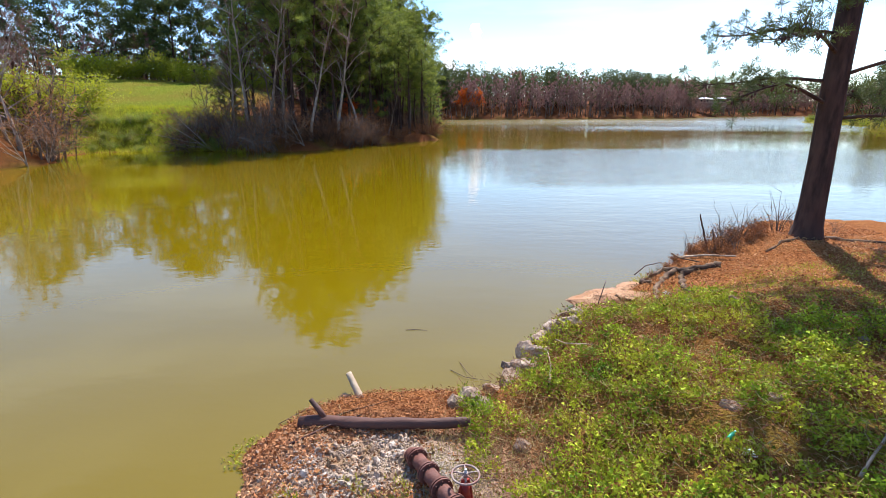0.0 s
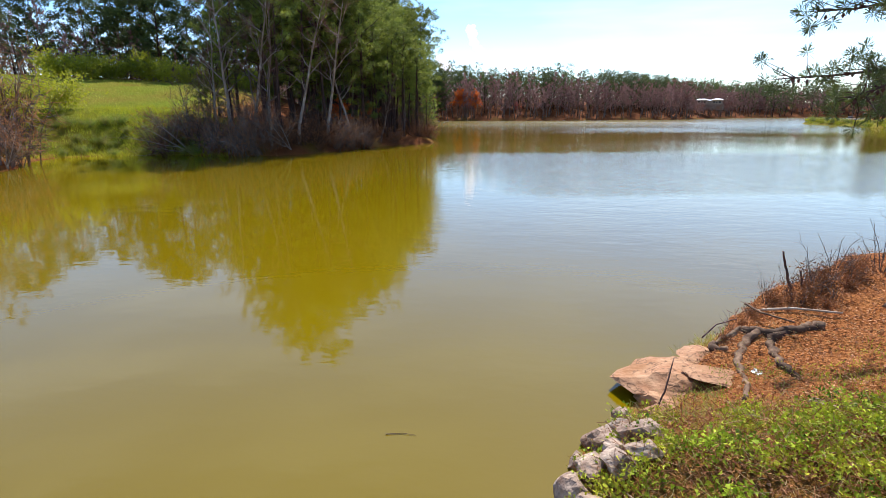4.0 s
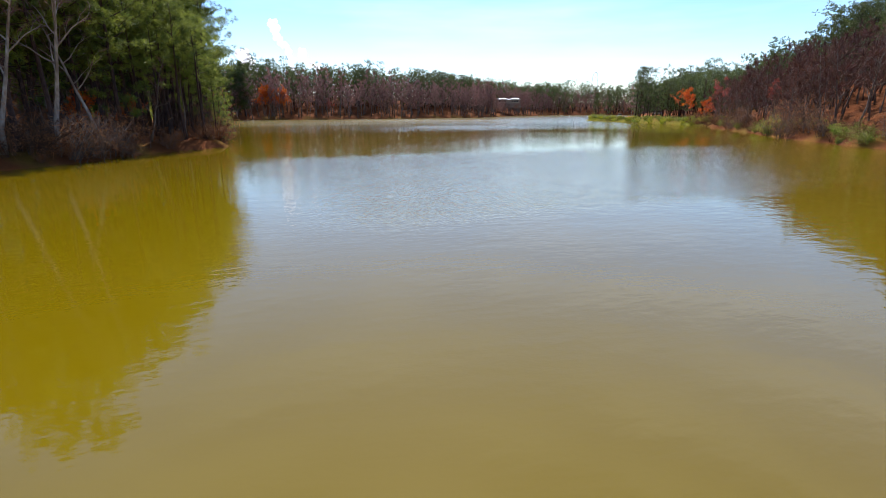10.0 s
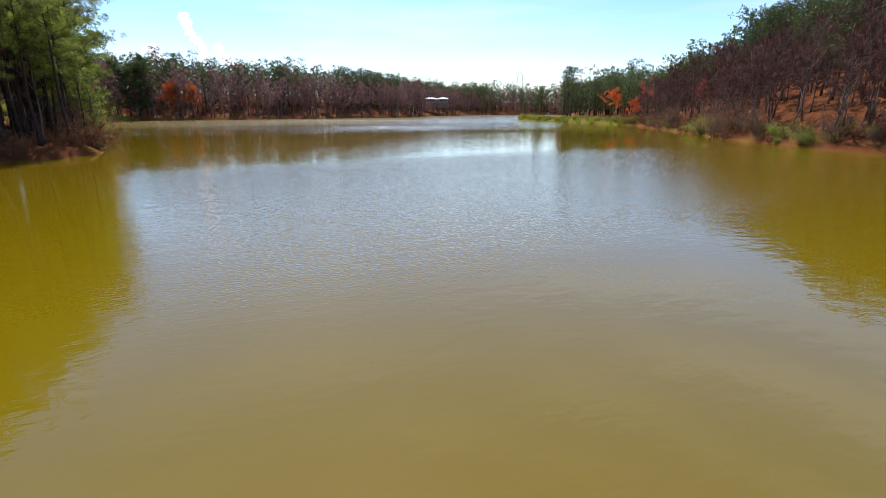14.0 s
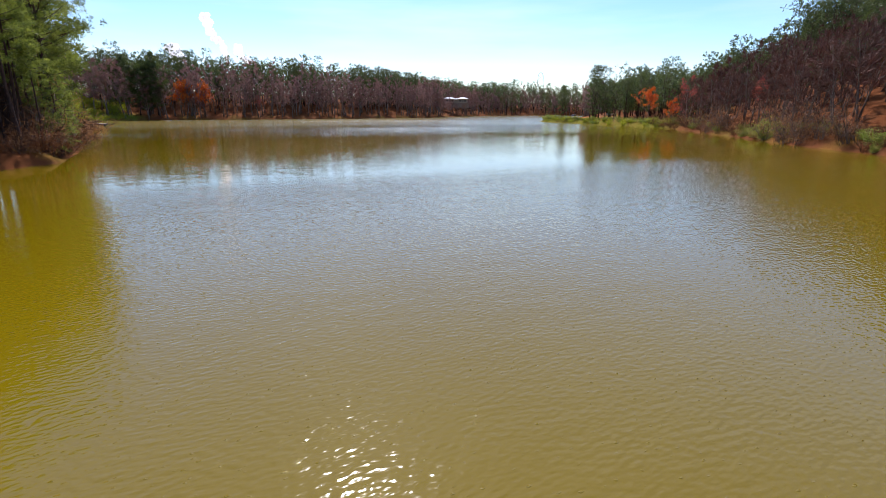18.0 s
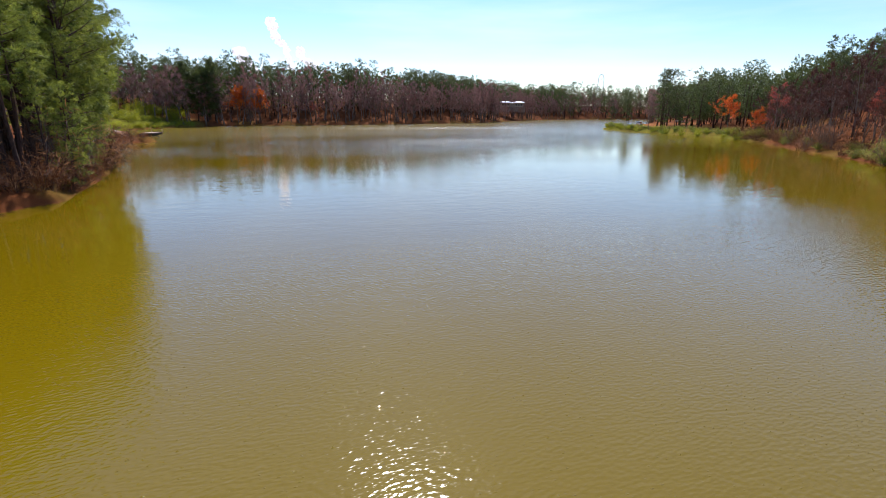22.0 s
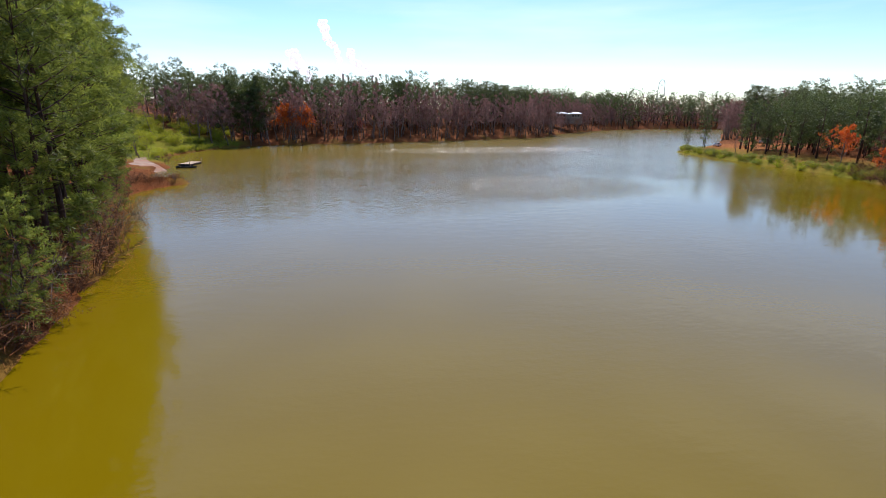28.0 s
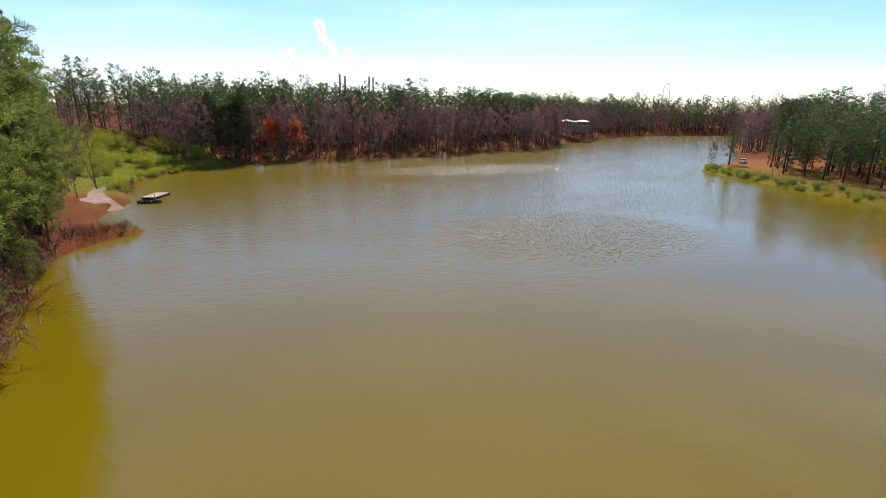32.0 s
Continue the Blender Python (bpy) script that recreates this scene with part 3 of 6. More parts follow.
def bare_meshes(seed, h=15.0, spread=0.42, limbs=11, forks=5, twigs=9, twig=0.9, width=0.014, fork0=0.22, bark=None, crown_mat=None, buds=0, bud=0.1, stems=1, sides=7, plain=False):
    """Trunk, limbs and fine twigs of a leafless broadleaf tree; buds: leaf tufts to a twig."""
    rng = np.random.default_rng(seed)
    trunk, limb, crown = Soup(), Soup(), Soup()
    for stem in range(stems):
        lean = rng.normal(0, 0.10 + 0.14 * (stems > 1), 2)
        t = np.linspace(0, 1, 9)
        axis = np.stack([lean[0] * h * t**1.2, lean[1] * h * t**1.2, h * 0.92 * t], 1)
        axis[1:, :2] += np.cumsum(rng.normal(0, 0.012 * h, (8, 2)), 0) * 0.6
        keep = slice(None, None, 2) if plain else slice(None)
        trunk.tube(axis[keep], (h * 0.011 * (1 - 0.93 * t) * (1 + 0.5 * np.exp(-t * 30)))[keep], sides)
        n = max(4, int(limbs / stems))
        for i in range(n):
            u = fork0 + (0.97 - fork0) * (i + rng.uniform(0, 1)) / n
            p = np.array([np.interp(u, t, axis[:, k]) for k in range(3)])
            a = i * 2.4 + rng.uniform(-0.6, 0.6)
            length = h * spread * (1.15 - u) * rng.uniform(0.6, 1.15)
            rise = rng.uniform(0.5, 1.2)
            s = np.linspace(0, 1, 5)[:, None]
            wob = np.cumsum(rng.normal(0, 0.05, (5, 3)), 0) * length * s
            curve = p + length * (np.array([np.cos(a), np.sin(a), 0]) * s * 0.85 + np.array([0, 0, rise]) * s**1.15) + wob
            if plain:
                limb.tube(curve[::2], np.linspace(0.0055 * h * (1.1 - u) + 0.012, 0.01, 3), 3, False)
            else:
                limb.tube(curve, np.linspace(0.0055 * h * (1.1 - u) + 0.008, 0.006, 5), 4, False)
            for j in range(forks):
                f = rng.uniform(0.25, 1.0)
                q = np.array([np.interp(f, s[:, 0], curve[:, k]) for k in range(3)])
                d = unit(curve[-1] - p + rng.normal(0, 0.75, 3) * length * 0.9 + (0, 0, 0.25 * length))
                bl = length * rng.uniform(0.30, 0.6)
                e = q + d * bl
                mid = (q + e) / 2 + rng.normal(0, 0.07, 3) * bl
                if plain:
                    limb.twigs(q[None], e[None], 0.05, rng)
                else:
                    limb.tube([q, mid, e], [0.010 + 0.0006 * h, 0.009, 0.004], 3, False)
                g = rng.uniform(0.1, 1.0, twigs)[:, None]
                b0 = np.where(g < 0.5, q + (mid - q) * g * 2, mid + (e - mid) * (g * 2 - 1))
                dd = unit(d + rng.normal(0, 0.6, (twigs, 3)) + np.array([0, 0, 0.25]))
                e0 = b0 + dd * twig * rng.uniform(0.4, 1.1, (twigs, 1))
                if buds:
                    m = np.repeat(b0 + (e0 - b0) * rng.uniform(0.3, 1, (twigs, 1)), buds, 0) + rng.normal(0, 0.12, (twigs * buds, 3)) * twig
                    crown.blades(m, m + unit(rng.normal(0, 1, m.shape)) * bud, bud * 0.45, rng)
                    limb.twigs(b0, e0, width, rng)
                else:
                    crown.twigs(b0, e0, width, rng)
    return (joined(trunk, limb).mesh("trunk", bark or GREYBARK, True), crown.mesh("crown", crown_mat or TWIG))


def shrub_meshes(seed, h=1.8, stems=16, twigs=14, leaves=0, leaf=0.09, wide=0.7, twig_mat=None, leaf_mat=None, thick=0.012, twig_w=0.008):
    rng = np.random.default_rng(seed)
    limb, crown = Soup(), Soup()
    for i in range(stems):
        a, lean = rng.uniform(0, 6.283), rng.uniform(0.1, 1.0) * wide
        p = np.array([np.cos(a), np.sin(a), 0]) * rng.uniform(0, 0.25) * h * wide
        s = np.linspace(0, 1, 5)[:, None]
        top = h * rng.uniform(0.55, 1.05)
        curve = p + np.array([np.cos(a), np.sin(a), 0]) * lean * top * s**1.6 + np.array([0, 0, 1]) * top * (s - 0.25 * lean * s**2)
        curve += np.cumsum(rng.normal(0, 0.03, (5, 3)), 0) * s * top
        limb.tube(curve, np.linspace(thick, thick * 0.25, 5), 3, False)
        f = rng.uniform(0.2, 1.0, twigs)
        b0 = np.stack([np.interp(f, s[:, 0], curve[:, k]) for k in range(3)], 1)
        d = unit(rng.normal(0, 1, (twigs, 3)) + np.array([np.cos(a) * 0.4, np.sin(a) * 0.4, 0.5]))
        e0 = b0 + d * h * 0.3 * rng.uniform(0.4, 1.2, (twigs, 1))
        limb.twigs(b0, e0, twig_w, rng)
        if leaves:
            m = np.repeat(b0 + (e0 - b0) * rng.uniform(0, 1, (twigs, 1)), leaves, 0) + rng.normal(0, 0.09 * h, (twigs * leaves, 3))
            m[:, 2] = np.abs(m[:, 2])
            crown.blades(m, m + unit(rng.normal(0, 1, m.shape)) * leaf * rng.uniform(0.6, 1.3, (len(m), 1)), leaf * 0.42, rng)
        else:
            n = twigs
            d2 = unit(d + rng.normal(0, 0.8, (n, 3)))
            crown.twigs(b0 + (e0 - b0) * 0.5, b0 + (e0 - b0) * 0.5 + d2 * h * 0.2, twig_w * 0.8, rng)
    return (limb.mesh("stem", twig_mat or GREYBARK), crown.mesh("crown", leaf_mat or TWIG))


def plant(kind, meshes, spots, label, category, group, sizes=(0.85, 1.15), lean=0.03, seed=1, sink=0.12):
    """One thing at every spot: the first of each pattern is built, the others are its copies."""
    rng = random.Random(seed)
    firsts = {}
    for i, spot in enumerate(spots):
        x, y = spot[0], spot[1]
        size = (spot[2] if len(spot) > 2 else 1.0) * rng.uniform(*sizes)
        m = at(x, y, level(x, y) - sink, rng.uniform(0, 6.283), size, (rng.gauss(0, lean), rng.gauss(0, lean)))
        k = spot[3] if len(spot) > 3 else rng.randrange(len(meshes))
        if k in firsts:
            copy_thing(firsts[k], m)
            continue
        ob = tagged(holder(kind, m), label, category, group)
        for me in meshes[k]:
            part_mesh(me.name.split(".")[0], me, ob)
        firsts[k] = ob


def scatter(n, box, keep, gap, seed, tries=40000):
    """Up to n spots in the box, gap metres apart, where keep(x, y, land) holds."""
    rng = np.random.default_rng(seed)
    x, y = rng.uniform(box[0], box[1], tries // 10), rng.uniform(box[2], box[3], tries // 10)
    d = land(x, y)
    out = []
    for px, py, pd in zip(x, y, d):
        if len(out) >= n:
            break
        if keep(px, py, pd) and all((px - q[0]) ** 2 + (py - q[1]) ** 2 > gap * gap for q in out):
            out.append((float(px), float(py)))
    return out


PN = [pine_meshes(11, 20, 0.30, 4.0, 38, 7, 40, 0.52, 0.031), pine_meshes(12, 21, 0.46, 3.8, 32, 7, 40, 0.52, 0.031),
      pine_meshes(13, 19, 0.12, 4.0, 46, 8, 40, 0.52, 0.031), pine_meshes(14, 19, 0.56, 3.2, 26, 7, 40, 0.50, 0.030)]
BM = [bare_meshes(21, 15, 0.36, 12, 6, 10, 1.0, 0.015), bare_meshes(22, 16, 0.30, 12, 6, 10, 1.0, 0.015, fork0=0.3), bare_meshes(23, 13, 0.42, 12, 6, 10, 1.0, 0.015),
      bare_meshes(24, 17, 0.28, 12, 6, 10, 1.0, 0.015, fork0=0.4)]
PALE = [bare_meshes(25, 17, 0.34, 14, 6, 10, 1.1, 0.013, fork0=0.22, bark=PALEBARK), bare_meshes(26, 16, 0.30, 13, 6, 9, 1.1, 0.013, fork0=0.34, bark=PALEBARK)]
SNAG = [bare_meshes(27, 7, 0.75, 13, 5, 8, 0.7, 0.014, fork0=0.12, bark=PALEBARK, stems=3, crown_mat=TANTWIG), bare_meshes(28, 6, 0.8, 12, 5, 8, 0.7, 0.014, fork0=0.1, bark=PALEBARK, stems=3, crown_mat=TANTWIG)]
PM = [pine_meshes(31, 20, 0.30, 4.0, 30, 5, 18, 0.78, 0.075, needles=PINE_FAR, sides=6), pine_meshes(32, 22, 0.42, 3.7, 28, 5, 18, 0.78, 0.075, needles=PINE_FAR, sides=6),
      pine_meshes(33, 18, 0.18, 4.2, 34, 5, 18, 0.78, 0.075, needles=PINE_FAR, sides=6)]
BF = [bare_meshes(41, 16, 0.24, 11, 6, 9, 1.4, 0.045, fork0=0.24, sides=5, crown_mat=HAZYTWIG), bare_meshes(42, 18, 0.21, 11, 6, 9, 1.4, 0.045, fork0=0.32, sides=5, crown_mat=HAZYTWIG),
      bare_meshes(43, 14, 0.27, 11, 6, 9, 1.4, 0.045, fork0=0.16, sides=5, crown_mat=HAZYTWIG)]
BUDDED = [bare_meshes(51, 10, 0.46, 11, 5, 8, 0.9, 0.014, crown_mat=BUDS, buds=3, bud=0.31), bare_meshes(52, 9, 0.5, 11, 5, 8, 0.9, 0.014, crown_mat=BUDS, buds=3, bud=0.31)]
ROSY = [bare_meshes(53, 11, 0.42, 11, 5, 8, 0.9, 0.016, crown_mat=ROSE, buds=2, bud=0.22)]
BRUSH = [shrub_meshes(61, 2.2, 18, 14, wide=1.0, thick=0.022, twig_w=0.015, leaf_mat=TANTWIG, twig_mat=BROWNTWIG), shrub_meshes(62, 1.7, 18, 14, wide=1.2, thick=0.02, twig_w=0.015, leaf_mat=TANTWIG, twig_mat=BROWNTWIG), shrub_meshes(63, 2.8, 16, 16, wide=0.9, thick=0.025, twig_w=0.016, leaf_mat=TANTWIG, twig_mat=GREYBARK)]
LEAFY = [shrub_meshes(64, 2.2, 16, 16, 4, 0.11, 1.0, leaf_mat=DRYLEAF), shrub_meshes(65, 1.6, 16, 16, 4, 0.11, 1.1, leaf_mat=DRYLEAF)]
OLIVE = [shrub_meshes(73, 2.2, 14, 12, 11, 0.12, 1.0, leaf_mat=GRASS), shrub_meshes(74, 1.8, 14, 12, 11, 0.12, 1.2, leaf_mat=GRASS)]
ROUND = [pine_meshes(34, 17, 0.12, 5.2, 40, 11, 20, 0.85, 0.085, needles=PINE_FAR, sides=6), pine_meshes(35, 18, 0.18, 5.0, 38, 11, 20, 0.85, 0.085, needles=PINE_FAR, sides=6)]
YOUNG = [pine_meshes(15, 6.5, 0.05, 2.3, 34, 5, 18, 0.42, 0.034), pine_meshes(16, 5.5, 0.05, 2.5, 30, 5, 18, 0.42, 0.034)]
GREENSHRUB = [shrub_meshes(71, 2.4, 14, 12, 12, 0.12, 0.9, leaf_mat=SPRING), shrub_meshes(72, 1.9, 14, 12, 12, 0.12, 1.1, leaf_mat=SPRING)]

# ---- the peninsula: tall pines at the rim, leafless trees and brush below ----
def treetop(x, y):
    """How high the wood on the peninsula stands: tallest in its middle, low at both ends."""
    reach = math.hypot(x - 1.2, y + 3.35) / 80.0
    across = 1.2 + (x - 1.2) * 78.0 / (y + 3.35)
    return (np.interp(across, (-31, -27.5, -24, -19, -12, -8, -3, 1, 4, 6.5), (4, 8, 19, 29, 28, 24.0, 19.5, 15.5, 11.5, 9)) + 4.9) * reach - 4.9


def pines_under(spots, pick, low, seed):
    """Spots with sizes that keep the pines below the wood's outline."""
    rng = random.Random(seed)
    out = []
    for x, y in spots:
        k = pick(x, rng)
        out.append((x, y, min(1.55, max(0.3, (treetop(x, y) - level(x, y)) / (20, 21, 19, 19)[k] * rng.uniform(low, 1.0))), k))
    return out


plant("pine_tree", PN, [(2.0, 80.2, 0.68, 1), (-0.2, 78.3, 0.78, 3), (0.6, 82.5, 0.78, 3), (3.2, 81.6, 0.56, 3), (-2.6, 76.3, 0.9, 1), (-5.6, 73.0, 1.1, 2), (3.9, 86.2, 0.38, 2), (2.0, 87.0, 0.78, 3), (2.2, 91.5, 0.86, 1), (2.4, 94.5, 0.95, 2), (2.0, 99, 1.0, 2),
                        (1.0, 103.5, 0.97, 2), (0.3, 108, 1.0, 2), (-0.4, 113, 1.1, 2), (-1.2, 118, 1.14, 2), (-1.8, 123, 1.18, 0), (-3.2, 128.5, 1.2, 2), (-4.6, 133, 1.25, 0), (-4.4, 137.5, 1.2, 2), (-4.6, 141, 0.92, 2), (-4.5, 126, 1.2, 2), (-7.5, 136, 1.2, 2), (-5.2, 139.5, 1.2, 2), (-6.2, 143.5, 1.15, 2), (-8.5, 142, 1.2, 0), (-5.4, 144.5, 0.62, 2), (-8, 140, 1.0, 0), (-9, 147, 0.7, 2), (-7, 151, 0.5, 2)],
      "tall pine with low green boughs at the water's edge", "tree", "pines on the peninsula", (0.97, 1.03), 0.02, 3)
plant("pine_tree", PN, pines_under(scatter(24, (-23, 3.4, 60, 92), lambda x, y, d: 2.2 < d < 7, 3.0, 5), lambda x, r: r.choice((0, 1, 2, 0)) if x < -7 else r.choice((1, 3)), 0.75, 5),
      "tall pine with a long bare trunk among other trees", "tree", "pines on the peninsula", (0.98, 1.0), 0.03, 4)
plant("pine_tree", PN, pines_under(scatter(44, (-25, 1, 64, 100), lambda x, y, d: 7 < d < 26 and x > -23 + 0.5 * (y - 62), 3.0, 55), lambda x, r: r.choice((0, 1, 0, 2)) if x < -9 else r.choice((1, 3, 1)), 0.86, 6),
      "very tall pine standing inside the wood", "tree", "pines on the peninsula", (0.98, 1.0), 0.03, 4)
plant("pine_tree", PN, [(x, y, 1.1, (1, 3, 0)[i % 3]) for i, (x, y) in enumerate(scatter(22, (-18, -2, 100, 134), lambda x, y, d: 3 < d < 16, 3.6, 56))],
      "very tall pine standing inside the wood", "tree", "pines on the peninsula", (0.95, 1.2), 0.03, 4)
plant("pale_tree", PALE, [(-17.4, 61.2, 1.15, 1), (-15.6, 62.4, 1.2, 0), (-12.4, 61.6, 1.0, 1), (-19.5, 60.4, 0.9, 0), (-9.5, 65.2, 1.1, 1), (-21.6, 60.6, 0.75, 0), (-7.0, 68.6, 0.9, 1)],
      "tall leafless tree with a pale trunk before the pines", "tree", "pale trees", (0.95, 1.05), 0.05, 120)
plant("pale_tree", PALE, [(-36.0, 45.6, 0.9, 0), (-40.5, 49.0, 0.8, 1), (-45, 55, 0.8, 0), (-49, 60, 0.8, 1)], "tall leafless tree with a pale trunk in the thicket", "tree", "pale trees", (0.95, 1.05), 0.05, 121)
plant("leaning_tree", SNAG, [(-23.4, 58.0, 0.9, 0), (-21.4, 57.9, 0.6, 1), (-14.6, 58.3, 0.9, 1), (-12.6, 58.8, 0.7, 0), (-17.8, 57.9, 0.6, 1), (-8.2, 63.6, 0.6, 0), (-32.6, 41.5, 0.7, 0), (-33.6, 46.0, 0.8, 1), (-34.4, 39.6, 0.6, 1), (-32.6, 44.0, 0.55, 0), (2.6, 106, 0.6, 0), (0.2, 121, 0.6, 1), (3.8, 96.5, 0.5, 1)],
      "crooked pale leafless tree that hangs over the water", "tree", "leaning trees", (0.95, 1.1), 0.3, 122)
plant("bare_tree", BM, scatter(46, (-27, 3, 56, 132), lambda x, y, d: 0.8 < d < 12, 2.6, 6), "leafless grey-brown tree among the pines", "tree", "bare trees on the peninsula", (0.4, 0.85), 0.08, 5)
plant("brush", BRUSH, scatter(46, (-27, -5, 54, 74), lambda x, y, d: 0.0 < d < 5.5, 1.35, 7) + scatter(34, (-10, 6, 78, 142), lambda x, y, d: 0.0 < d < 1.8, 1.7, 77), "leafless brown brush along the shore", "shrub", "shore brush", (0.7, 1.5), 0.3, 6, 0.05)
plant("pine_tree", PN, [(-22.5, 63.5, 0.5, 2), (-23.5, 67.5, 0.6, 0), (-20.5, 63.4, 0.6, 2)], "middle-sized pine with low boughs by the clearing", "tree", "pines on the peninsula", (0.95, 1.05), 0.04, 116)
plant("leaning_tree", BM, scatter(12, (-26, 4, 55, 79), lambda x, y, d: 0.4 < d < 2.6, 3.0, 107), "crooked leafless tree that leans over the water", "tree", "leaning trees", (0.28, 0.5), 0.5, 106)
plant("brush", LEAFY, scatter(22, (-22, 5, 56, 90), lambda x, y, d: 0.1 < d < 4, 2.0, 108), "brush with rust-brown dead leaves on the shaded bank", "shrub", "shore brush", (0.6, 1.1), 0.2, 109, 0.05)
plant("green_shrub", OLIVE, scatter(30, (-40, -22, 53, 66), lambda x, y, d: 0.2 < d < 6.5, 1.5, 110), "olive-green shrub on the clearing's bank", "shrub", "bank shrubs", (0.55, 0.95), 0.1, 111, 0.05)
plant("young_pine", YOUNG, [(3.9, 84.5, 0.6, 1), (3.7, 88.5, 0.8, 0), (3.6, 95.5, 0.8, 1), (2.6, 105, 0.8, 0), (0.9, 115.5, 0.8, 0), (-1.2, 126, 0.9, 0)],
      "young pine with boughs down to the water", "tree", "young pines", (0.9, 1.1), 0.08, 112)
plant("budding_tree", BUDDED, [(-6, 80, 0.5, 0), (-9, 72, 0.6, 1), (-3, 126, 0.35, 1), (-5, 140, 0.4, 0)], "small tree in orange-red bud under the pines", "tree", "budding trees", (0.9, 1.1), 0.05, 61)

# ---- the left clearing and its edge ----
plant("bare_tree", BM, [(-38, 47, 1.0, 0), (-42, 50, 0.9, 1), (-46, 44, 0.9, 2), (-40, 40, 0.8, 3), (-43, 56, 0.8, 0), (-48, 62, 0.8, 1), (-52, 48, 1, 2), (-54, 66, 1.0, 3), (-22, 60, 0.75, 2), (-19, 62, 0.7, 0),
                        (-16, 60, 0.8, 1), (-25, 62, 0.6, 3)],
      "leafless tree in the thicket beside the clearing", "tree", "trees by the clearing", (0.9, 1.1), 0.05, 7)
plant("brush", BRUSH, scatter(30, (-56, -32, 36, 60), lambda x, y, d: 0.1 < d < 12 and (x < -39 or y < 50), 1.8, 8), "tangled leafless brush on the bank", "shrub", "bank brush", (1.0, 1.8), 0.1, 8)
plant("green_shrub", GREENSHRUB, scatter(14, (-56, -40, 44, 64), lambda x, y, d: 3 < d < 20, 2.2, 9) + scatter(20, (-75, -26, 101, 112), lambda x, y, d: True, 2.8, 10),
      "shrub in yellow-green spring leaf by the clearing", "shrub", "spring shrubs", (1.0, 1.9), 0.05, 9)
plant("pine_tree", PM, scatter(14, (-15, -7, 84, 112), lambda x, y, d: d > 4, 3.6, 12), "pine at the edge of the clearing", "tree", "pines by the clearing", (0.7, 0.95), 0.03, 11)

# ---- the wooded hill across the water ----
plant("bare_tree", BM, scatter(84, (70, 165, 25, 118), lambda x, y, d: 1.0 < d < 26, 2.8, 13), "leafless tree on the leaf-strewn hillside", "tree", "bare trees on the hill", (0.6, 1.0), 0.06, 12)
plant("pine_tree", PM, scatter(50, (80, 190, 15, 135), lambda x, y, d: 26 < d < 60, 4.0, 14), "pine on the wooded hill", "tree", "pines on the hill", (0.8, 1.1), 0.03, 13)
plant("pine_tree", PM, scatter(56, (80, 175, 20, 125), lambda x, y, d: 12 < d < 32, 3.8, 117), "dark pine among leafless trees on the hill", "tree", "pines on the hill", (0.6, 0.85), 0.03, 118)
plant("brush", BRUSH, scatter(90, (70, 150, 25, 128), lambda x, y, d: 0.0 < d < 4, 1.7, 15), "leafless brush at the foot of the hill", "shrub", "hill brush", (0.7, 1.4), 0.15, 14)
plant("green_shrub", OLIVE, scatter(34, (72, 150, 28, 130), lambda x, y, d: 0.1 < d < 4, 2.2, 113), "olive-green shrub at the foot of the hill", "shrub", "hill shrubs", (0.6, 1.2), 0.1, 114, 0.05)
plant("budding_tree", BUDDED, [(147, 134.5, 1.0, 0), (140, 121, 0.7, 1)], "small tree in orange-red spring bud on the shore", "tree", "budding trees", (0.95, 1.1), 0.04, 15)
plant("budding_tree", ROSY, [(137, 114.5, 1.15, 0), (112, 82, 0.7, 0)], "spreading tree in rose-red bud on the shore", "tree", "budding trees", (0.95, 1.1), 0.04, 16)

# ---- the park on the far point ----
plant("pine_tree", PM, [(177, 204, 0.7, 0), (173, 201, 0.65, 2), (177, 186, 1.0, 1), (181, 187, 1.0, 1), (179, 190, 0.95, 1), (183, 191, 1.0, 1), (186, 194, 0.95, 0), (192, 190, 0.9, 2), (199, 205, 0.85, 1),
                        (166, 202, 0.6, 0), (189, 199, 0.8, 2), (195, 183, 0.95, 1), (184, 180, 0.95, 0)], "pine with a clear trunk in the lakeside park", "tree", "park pines", (0.95, 1.05), 0.03, 17)
plant("pine_tree", PM, [(x, y, 1.0, 2) for x, y in scatter(44, (156, 200, 112, 178), lambda x, y, d: d > 13, 3.2, 87)], "dark pine at the edge of the park", "tree", "pines behind the park", (0.7, 1.0), 0.03, 88)
plant("bare_tree", BM, [(152, 168, 0.5, 0), (136.5, 133.5, 0.3, 2), (146, 139, 0.55, 2), (149, 150, 0.3, 1), (158, 193, 0.3, 3), (156.5, 195, 0.35, 2)], "small leafless tree on the park's shore", "tree", "park shore trees", (0.95, 1.05), 0.05, 62)
plant("green_shrub", OLIVE, scatter(46, (138, 164, 116, 200), lambda x, y, d: 0.3 < d < 5.5, 1.7, 93), "olive-green shrub on the park's shore", "shrub", "park shrubs", (0.6, 1.15), 0.05, 94)
plant("green_shrub", GREENSHRUB, scatter(30, (140, 164, 118, 200), lambda x, y, d: 0.2 < d < 2.8, 1.6, 17), "low yellow-green shrub on the park's shore", "shrub", "park shrubs", (0.6, 1.05), 0.05, 19)

# ---- the far shore ----
GAP = (204.5, 344.5)


def clear_of_roof(x, y):
    """Keeps the lawn round the lakeside building and its outlook free."""
    return not (abs((x - GAP[0]) * 0.84 - (y - GAP[1]) * 0.54) < 12 and -30 < (x - GAP[0]) * 0.54 + (y - GAP[1]) * 0.84 < 9)


